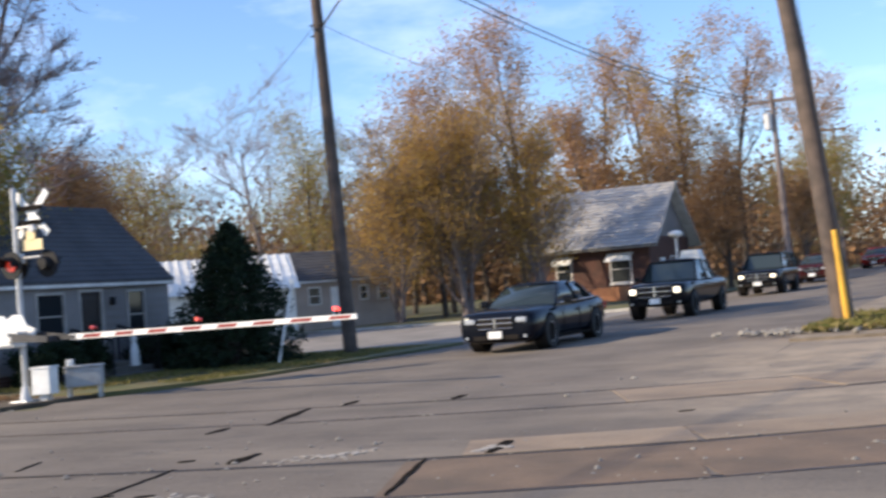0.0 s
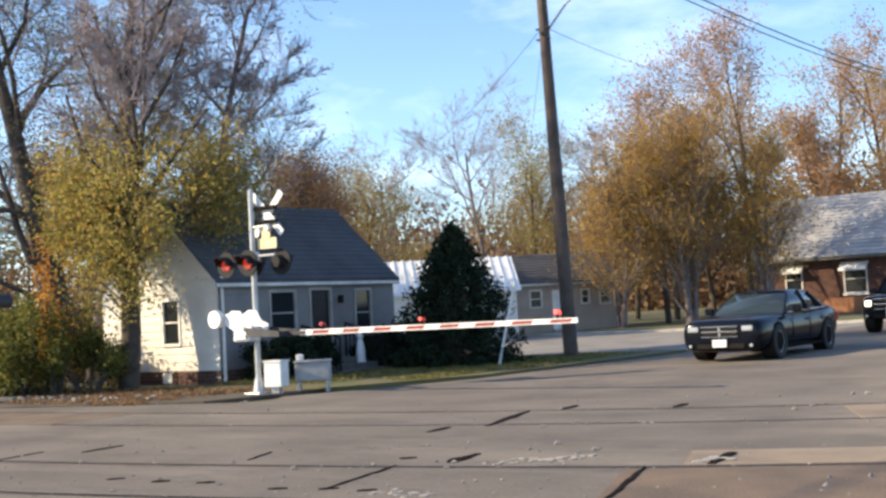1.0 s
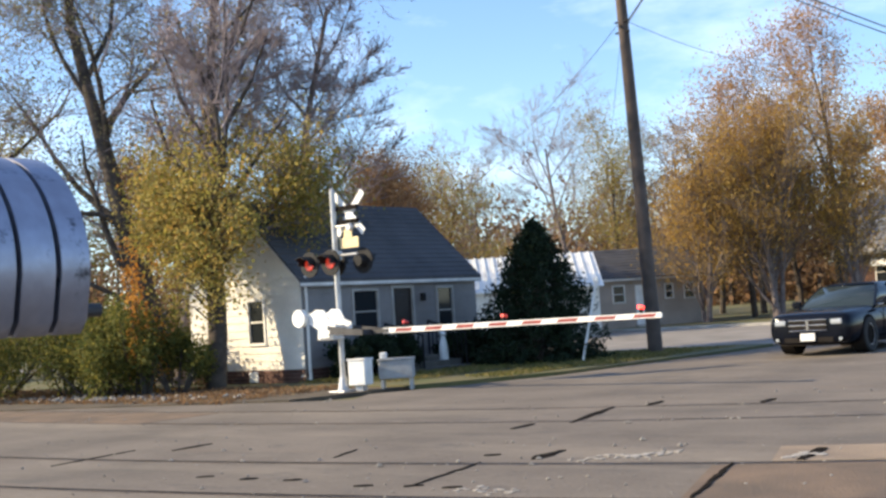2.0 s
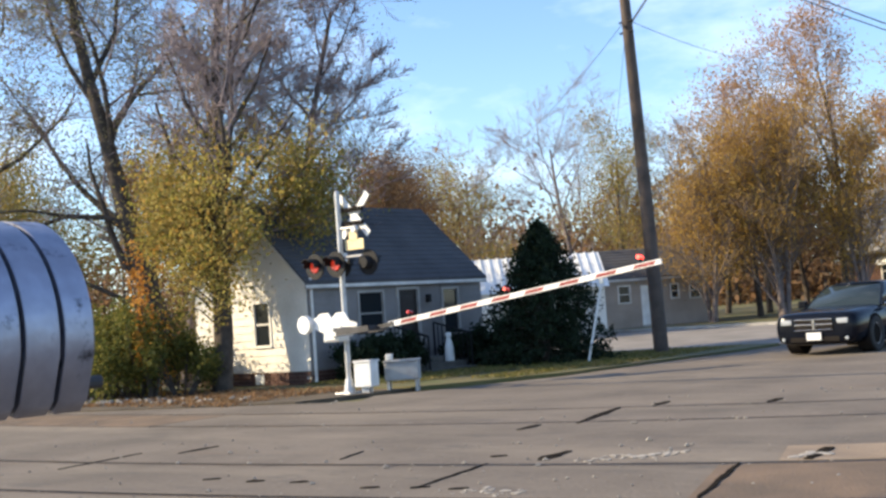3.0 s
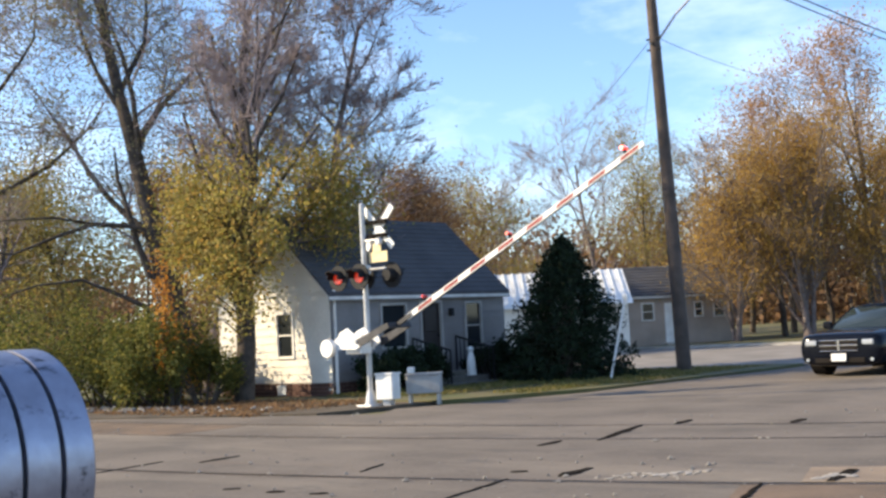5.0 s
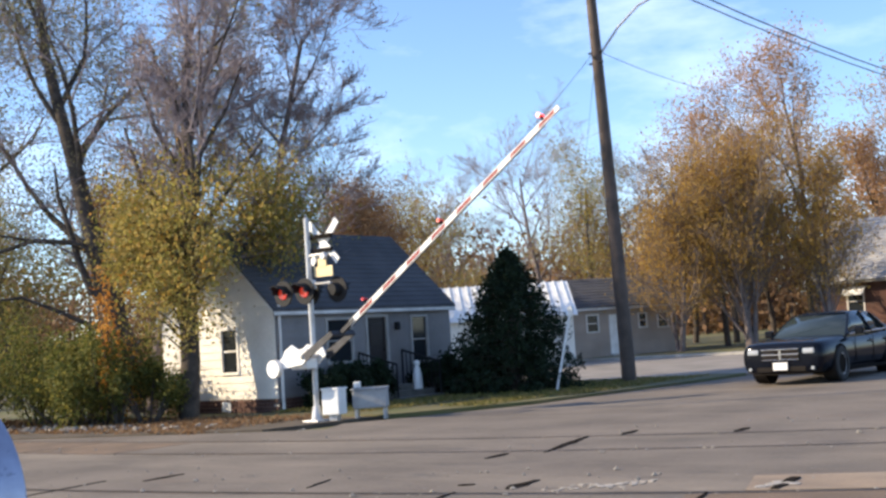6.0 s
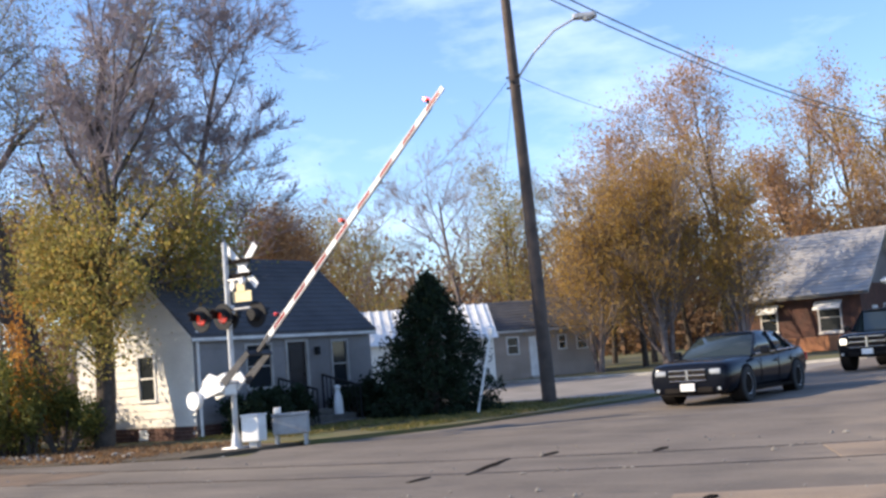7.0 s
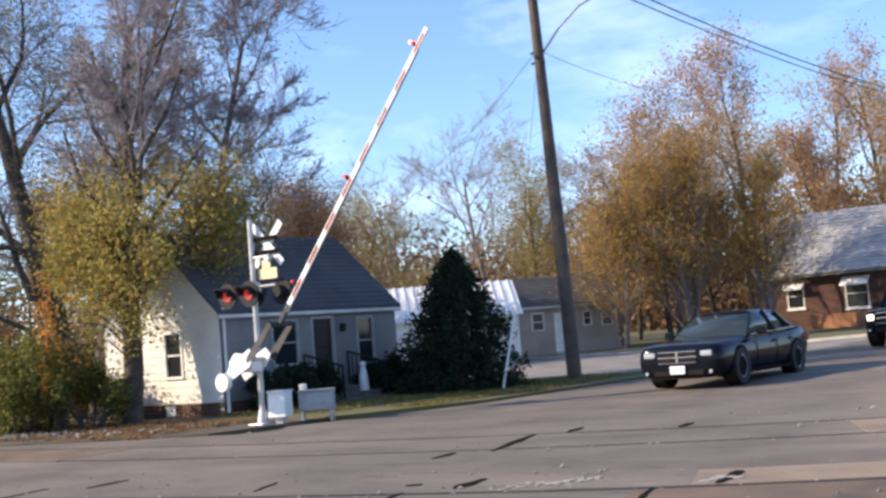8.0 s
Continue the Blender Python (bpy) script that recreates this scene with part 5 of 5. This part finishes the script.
def build_trees():
    house_tree = tree("tree", "tall half-bare autumn tree beside the white house", (-23.9, 19.0, 0), 12.5, 3.9, 13, BARK, LEAF_MIX, 21000, 0.105, 0.27, 0.27, 5, 5, upright=0.75, scatter=0.42, limbs=19, leaf_high=0.40, drop=0.35)
    # low hanging sprays of turning leaves round its trunk
    rng = np.random.default_rng(71)
    hubs = rng.normal(size=(110, 3))
    hubs = hubs / np.linalg.norm(hubs, axis=1)[:, None] * rng.uniform(0.35, 1.0, (110, 1)) * np.array([2.3, 1.05, 2.1]) + np.array([0.35, -0.5, 3.9])
    vs, fs = [], []
    for q in hubs:
        v, f = tube_path([(0, 0, q[2] * 0.75), tuple(q * np.array([0.5, 0.5, 0.95])), tuple(q)], [0.03, 0.016, 0.006], 4)
        o = len(vs)
        vs.extend(v)
        fs.extend([tuple(i + o for i in w) for w in f])
    ob = tagged(new("sprays", mesh_from("sprays", vs, fs, [BARK], smooth=True)), kind="stuff")
    ob.parent = house_tree
    c = hubs[rng.integers(0, len(hubs), 8500)] + rng.normal(size=(8500, 3)) * 0.27
    cr = new("low_leaves", leaf_mesh("low_leaves", c, 0.11, LEAF_MIX, rng, hang=0.5))
    cr.parent = house_tree
    old_tree = tree("tree", "large old tree with dark limbs and thin leaves", (-28.95, 21.4, 0), 15.5, 6.5, 5, BARK, LEAF_PALE, 30000, 0.085, 0.38, 0.16, 5, 5, upright=0.45, scatter=0.5, hang=0.6, limbs=9, lean=(-0.04, -0.05), drop=0.5)
    # long low limbs reaching out from the old trunk
    for pts, r in (([(-0.2, -0.1, 4.0), (-1.1, -1.3, 5.0), (-1.7, -2.2, 5.1), (-2.3, -3.1, 4.75), (-2.8, -4.1, 4.3), (-3.5, -5.4, 4.45)], 0.10),
                   ([(-1.7, -2.2, 5.1), (-2.2, -3.2, 5.3), (-2.9, -4.3, 5.25), (-3.6, -5.3, 5.0)], 0.05),
                   ([(-0.2, -0.1, 2.0), (-1.3, -1.6, 3.0), (-1.9, -2.5, 3.5), (-2.5, -3.55, 3.4), (-3.1, -4.65, 3.0)], 0.08)):
        n = len(pts) - 1
        tube("limb", pts, [r * (1 - 0.8 * k / n) for k in range(n + 1)], BARK, old_tree, 7)
    tree("tree", "slender bare-limbed tree among the shrubs", (-27.0, 20.2, 0), 13.5, 3.2, 8, BARK_PALE, LEAF_MIX, 5000, 0.10, 0.17, 0.28, 4, 4, upright=1.0, scatter=0.4, limbs=8)
    tree("tree", "tall tree with thin greying leaves", (-35.0, 17.6, 0), 15, 6.0, 21, BARK, LEAF_PALE, 15000, 0.11, 0.30, 0.2, 5, 5, upright=0.4, scatter=0.55, hang=0.6, drop=0.6)
    tree("tree", "bare fine-twigged tree over the white house's roof", (-27.4, 24.6, 0), 13.0, 4.0, 31, BARK_PALE, LEAF_BROWN, 2500, 0.07, 0.2, 0.14, 6, 5, upright=0.55, scatter=0.4, limbs=15)
    tree("tree", "large golden autumn tree beyond the side street", (-26.8, 56.6, 0), 12.0, 4.6, 3, BARK_PALE, LEAF_GOLD, 26000, 0.12, 0.2, 0.06, 5, 4, upright=1.1, scatter=0.42, stems=4, limbs=14, short=0.55, hang=0.8)
    tree("tree", "golden autumn tree with drooping low branches", (-30.0, 55.2, 0), 9.6, 3.8, 43, BARK_PALE, LEAF_GOLD, 18000, 0.12, 0.16, 0.08, 5, 4, upright=0.9, scatter=0.42, hang=0.8, limbs=12, stems=3, short=0.5)
    tree("tree", "golden autumn tree with drooping low branches", (-23.6, 58.6, 0), 9.4, 3.3, 44, BARK_PALE, LEAF_GOLD, 14000, 0.12, 0.16, 0.08, 5, 4, upright=0.9, scatter=0.42, limbs=11, stems=2, hang=0.8, short=0.5)
    tree("tree", "tall sparse autumn tree above the golden trees", (-25.6, 61.5, 0), 15.2, 4.6, 47, BARK, LEAF_PINK, 9000, 0.15, 0.2, 0.3, 5, 4, upright=0.9, scatter=0.35, limbs=10, short=0.2)
    tree("tree", "tall sparse autumn tree above the golden trees", (-29.8, 60.0, 0), 12.6, 4.4, 48, BARK, LEAF_PINK, 8000, 0.15, 0.18, 0.3, 5, 4, upright=0.8, scatter=0.35, limbs=10, short=0.2)
    for k, (x, y, h, s) in enumerate(((-29.5, 86, 17.5, 4.8), (-24.5, 86, 18.5, 5.0), (-19.8, 90, 19.5, 5.0), (-33.5, 82, 15.0, 4.8), (-15.5, 99, 18, 4.8), (-26.8, 79, 13, 4.2), (-22.0, 82, 16, 4.2))):
        tree("tree", "tall thinly leaved tree with a pinkish brown top", (x, y, 0), h, s, 60 + k, BARK, LEAF_PINK if k % 3 else LEAF_GOLD, 7500, 0.19, 0.26, 0.25, 5, 4, upright=0.85, scatter=0.45, limbs=10, short=0.2, group="trees behind the brick house")
    for k, (x, y, h, s) in enumerate(((-48.0, 69.5, 15.5, 6.8), (-54.5, 68, 13.0, 5.0), (-42.5, 74.0, 13.5, 5.0), (-58.5, 64, 11.5, 4.5))):
        tree("tree", "bare grey tree against the sky", (x, y, 0), h, s, 80 + k, BARK_PALE, None, 0, 0.2, 0.24, 0.18, 5, 5, upright=0.6, limbs=12, group="bare trees")
    # Trees at x -32.0, -37.5 stand hidden, added to dapple the brick roof.
    for k, (x, y, h, s) in enumerate(((-48.5, 57, 9.5, 4), (-42, 46, 8.6, 3.4), (-56, 60, 10.5, 4.5), (-40, 63, 8, 3.6), (-37, 70, 9.0, 4), (-33.5, 74, 10, 4), (-46, 50, 8.5, 3.5), (-38.8, 40, 8.6, 3.2), (-14.5, 84, 9, 3.5), (-13.0, 76, 6, 2.6), (-18.0, 77, 8, 3.0), (-32.0, 65.6, 12, 4), (-37.5, 59.5, 12, 4), (-50, 26, 9, 4), (-46, 33, 9, 4), (-56, 17, 10, 4.5), (-43, 26, 8, 3.5), (-48, 20, 8, 4), (-22.5, 79, 10, 3.5))):
        tree("tree", "brown leaved autumn tree beyond the houses", (x, y, 0), h, s, 100 + k, BARK, LEAF_BROWN if k % 4 else LEAF_MIX, 20000 if k % 3 else 12000, 0.12, 0.2, 0.15, 5, 4, upright=0.7, scatter=0.6, group="trees beyond the houses")
    conifer((-19.15, 26.05, 0), 3.65, 1.7, 2)
    rnd = random.Random(9)
    for k, (x, y, r, h) in enumerate(((-25.8, 16.9, 1.3, 2.0), (-27.8, 17.4, 1.6, 2.6), (-30.5, 16.8, 1.9, 3.0), (-28.6, 15.2, 1.5, 2.2), (-32.5, 18.0, 2.0, 3.4), (-33.5, 15.0, 1.8, 2.4), (-25.0, 17.4, 1.2, 2.7), (-24.0, 17.9, 0.8, 1.7), (-26.6, 17.9, 1.3, 2.5))):
        clump_bush("shrub", "yellow-green leafy shrub at the lot's edge", (x, y, 0), r, h, 20 + k, LEAF_GREEN, 4600, 0.10)
    # a branch of bright leaves hanging before the house
    clump_bush("shrub", "orange-leaved young tree shoots beside the trunk", (-24.5, 17.4, 0), 0.5, 4.6, 77, LEAF_ORANGE, 800, 0.11)
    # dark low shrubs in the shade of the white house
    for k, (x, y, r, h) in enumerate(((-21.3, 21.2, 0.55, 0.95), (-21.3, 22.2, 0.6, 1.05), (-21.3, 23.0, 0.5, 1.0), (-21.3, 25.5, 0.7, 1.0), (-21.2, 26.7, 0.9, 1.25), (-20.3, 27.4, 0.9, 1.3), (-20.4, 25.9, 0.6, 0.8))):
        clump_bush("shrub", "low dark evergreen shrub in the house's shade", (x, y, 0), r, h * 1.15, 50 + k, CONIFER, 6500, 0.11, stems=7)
    # far wood as one mass of trunks and leaves
    rng = np.random.default_rng(6)
    pts, vs, fs = [], [], []
    for k in range(300):
        a = radians(rng.uniform(-72, 8))
        d = rng.uniform(105, 190)
        x, y = math.sin(a) * d, math.cos(a) * d
        if abs(x + 10) < 9 and d < 150:
            continue
        h = rng.uniform(9, 15)
        v, f = tube_path([(x, y, -0.2), (x + rng.normal() * 0.4, y, h * 0.9)], [0.25, 0.05], 4)
        o = len(vs)
        vs.extend(v)
        fs.extend([tuple(i + o for i in q) for q in f])
        n = 400
        c = rng.normal(size=(n, 3)) * np.array([2.6, 2.6, h * 0.22]) + np.array([x, y, h * 0.55])
        pts.append(c[c[:, 2] > 0.2])
        pts.append(rng.normal(size=(260, 3)) * np.array([4.5, 3.0, 0.0]) + np.array([x, y, 0.2]) + np.stack([np.zeros(260), np.zeros(260), rng.uniform(0, 3.6, 260)], 1))
    w = thing("woods", "distant brown autumn woods along the horizon", "woods", kind="stuff")
    tr = new("trunks", mesh_from("trunks", vs, fs, [BARK]))
    tr.parent = w
    tagged(tr, kind="stuff")
    lv = new("leaves", leaf_mesh("leaves", np.concatenate(pts), 0.65, LEAF_BROWN, rng))
    lv.parent = w
    tagged(lv, kind="stuff")


def scatter_blades(name, label, regions, count, size, mat, seed):
    """Grass or litter over plain stretches (x0, x1, y0, y1)."""
    rng = np.random.default_rng(seed)
    area = np.array([(r[1] - r[0]) * (r[3] - r[2]) for r in regions])
    pts = []
    for r, n in zip(regions, (count * area / area.sum()).astype(int)):
        pts.append(np.stack([rng.uniform(r[0], r[1], n), rng.uniform(r[2], r[3], n), np.full(n, r[4] if len(r) > 4 else 0.0) + rng.uniform(0, size * 0.4, n)], 1))
    ob = new(name, leaf_mesh(name, np.concatenate(pts), size, mat, rng, slim=0.3))
    return tagged(ob, label, name.replace("_", " "), kind="stuff")


def build_verge():
    def slab(name, outline, h, mat, label):
        bm = prism(bmesh.new(), outline, 2, -0.06, h)
        return tagged(part(name, bm, mat), label, "verge", kind="structure")
    slab("verge", [(-17.4, 19.0), (-15.6, 22.2), (-15.15, 25), (-14.65, 28.0), (-14.75, 30.6), (-16.5, 31.4), (-40, 32.6), (-40, 19.4)], 0.05, GRASS_SOIL, "grass verge with fallen leaves beside the road")
    slab("verge_right", [(-4.4, 23.0), (40, 30.5), (40, 420), (-4.4, 420)], 0.06, DUST, "grass verge with gravel beside the road")
    slab("litter_bank", [(-60, 3.6), (-17.9, 16.0), (-17.4, 18.9), (-40, 19.3), (-60, 19.3)], 0.03, SOIL, "bank of soil and dead leaves beside the track")
    slab("lawn", [(-60, 50.2), (-15.6, 49.2), (-15.6, 66), (-15.6, 300), (-60, 300)], 0.02, GRASS_SOIL, "lawn with autumn leaves round the houses")
    scatter_blades("grass", "short dry grass on the verge", [(-18.5, -15.6, 23.6, 30.6, 0.05), (-17.6, -16.2, 20.8, 23.6, 0.05), (-22, -18.5, 20, 30, 0.05)], 16000, 0.10, GRASS, 3)
    scatter_blades("grass", "tufts of dry grass round the pole", [(-4.3, -1.5, 23.9, 30, 0.06)], 3500, 0.2, GRASS, 5)
    scatter_blades("fallen_leaves", "dead leaves and twigs on the bank", [(-34, -19, 15.2, 19.2, 0.03)], 7000, 0.12, LEAF_BROWN, 4)
    rnd = random.Random(12)
    me = []
    for k in range(4):
        bm = bmesh.new()
        bmesh.ops.create_icosphere(bm, subdivisions=1, radius=0.075)
        for v in bm.verts:
            v.co *= rnd.uniform(0.7, 1.25)
            v.co.z *= 0.6
        m = bpy.data.meshes.new("stone")
        bm.to_mesh(m)
        bm.free()
        m.materials.append(ROCK)
        me.append(m)
    g = thing("gravel_pile", "loose pale gravel and broken stones at the pole", "gravel", (-3.9, 25.0, 0.05))
    for k in range(130):
        share("stone", rnd.choice(me), g, pose(rnd.gauss(0, 0.9), rnd.gauss(-0.3, 0.5), 0.02, rnd.uniform(0, 90), 0, rnd.uniform(0, 360)))
    g = thing("rubble", "loose pale broken stones on the leafy bank", "rubble", (-26.0, 16.6, 0.02))
    for k in range(160):
        share("stone", rnd.choice(me), g, pose(rnd.gauss(0, 2.6), rnd.gauss(-0.4, 0.35) + 0.0, 0.03, rnd.uniform(0, 90), 0, rnd.uniform(0, 360)))


def settle():
    """Lifts what stands on the rising land on to it."""
    lie = {"road", "pavement_crossing", "pavement_apron", "pavement_lot", "kerb", "verge", "verge_right", "lawn"}
    centre = {"low red-brick house with pale weathered shingle roof": (-22, 68), "short dry grass on the verge": (-17, 27), "tufts of dry grass round the pole": (-3.4, 26.5)}
    for ob in [o for o in scene.objects if o.parent is None]:
        if ob.name in lie:
            lay_over_rise(ob)
        elif ob.type in ("MESH", "EMPTY") and ob.name.split(".")[0] not in ("ground", "wire", "woods", "crack"):
            x, y = centre.get(ob.get("label", ""), (ob.matrix_basis.translation.x, ob.matrix_basis.translation.y))
            if y > 19:
                ob.matrix_basis = Matrix.Translation((0, 0, rise(x, y))) @ ob.matrix_basis


# ---- put it together ----
build_ground()
build_track()
build_grit()
build_verge()
build_house_white()
build_house_brick()
build_house_tan()
build_shed()
build_signal_mast()
far_gate = build_far_gate()
near_gate = build_near_gate()
build_poles()
build_yard_things()
sedan_dark = sedan("sedan", "glossy dark blue-black sedan with chrome crossbar grille", (-11.0, 27.05, 0), car_paint("dark_blue_paint", (0.012, 0.016, 0.028)))
pickup("pickup_truck", "dark pickup truck with headlights on", (-10.75, 38.7, 0), car_paint("dark_paint", (0.02, 0.022, 0.026)))
suv("suv", "dark sport utility car waiting behind the pickup", (-10.8, 53.2, 0), car_paint("black_paint", (0.015, 0.016, 0.02)))
sedan("sedan", "dark red sedan in the queue", (-10.8, 66.5, 0), car_paint("maroon_paint", (0.10, 0.02, 0.022)))
sedan("sedan", "bright red sedan far along the road", (-11.2, 95, 0), car_paint("red_paint", (0.45, 0.02, 0.02)))
sedan("sedan", "dark grey sedan far along the road", (-11.2, 112, 0), car_paint("grey_paint", (0.06, 0.065, 0.07)))
build_trees()
CRACKS = (((-9.07, 12.9), (-9.71, 14.9), 0.17), ((-9.44, 12.14), (-9.54, 12.7), 0.16), ((-9.27, 15.1), (-9.42, 15.75), 0.2), ((-7.69, 15.5), (-7.79, 16.05), 0.22),
          ((-12.75, 9.4), (-12.86, 10.1), 0.12), ((-13.1, 7.9), (-13.42, 9.3), 0.06), ((-9.78, 9.35), (-10.07, 10.0), 0.06), ((-7.35, 7.9), (-7.74, 9.4), 0.08),
          ((-4.63, 8.05), (-5.23, 9.87), 0.08), ((-7.33, 9.72), (-7.45, 10.4), 0.24), ((-4.75, 10.2), (-4.88, 11.0), 0.2))
HOLES = ((-10.08, 7.8), (-9.42, 7.82), (-8.87, 7.9), (-7.83, 7.81), (-7.34, 7.95), (-6.92, 7.98), (-8.0, 9.9), (-3.7, 13.2))
for k, (a, b, w) in enumerate(CRACKS):
    crack("crack", a, b, w * 0.75, k, 0.019 if a[0] > -5 else 0.0125)
for k, (x, y) in enumerate(HOLES):
    crack("crack", (x - 0.07, y - 0.04), (x + 0.07, y + 0.07), 0.11, 40 + k)

settle()


def motions():
    arm = [(0.0, 0), (1.9, 0.0), (2.3, 0.8), (2.8, 4.9), (3.5, 11.2), (4.0, 16.0), (4.5, 20.7), (5.8, 31.5), (6.5, 37.0), (7.0, 41.4), (7.5, 45.8), (8.0, 50.2)]
    walk(far_gate, [(t, pose(-18.02, 17.55, 1.38, 0, -a, 0)) for t, a in arm])
    near = [(0.0, -2.9), (1.6, -2.9), (1.9, -3.4), (2.8, -8.2), (3.0, -11.0), (3.5, -16.2), (4.0, -20.6), (4.5, -24.2), (5.8, -30.4), (6.5, -32.8), (7.0, -35.5), (8.0, -40.0)]
    walk(near_gate, [(t, pose(-3.0, 0.93, 1.715, 0, -a, 0)) for t, a in near])
    creep = [(0.0, 0.0), (5.9, 0.0), (6.5, -0.2), (7.0, -0.5), (7.5, -0.9), (8.0, -2.2)]
    walk(sedan_dark, [(t, pose(-11.0, 27.05 + d, rise(-11.0, 27.05 + d))) for t, d in creep])
    for wh in [o for o in sedan_dark.children if o.name.split(".")[0] == "wheel"]:
        x, y, z = wh.location
        fine = [(0.0, 0.0), (6.0, 0.0)] + [(6.0 + 0.1 * k, float(np.interp(6.0 + 0.1 * k, [c[0] for c in creep], [c[1] for c in creep]))) for k in range(1, 21)]
        walk(wh, [(t, pose(x, y, z, -math.degrees(d / 0.36), 0, 0)) for t, d in fine])


motions()
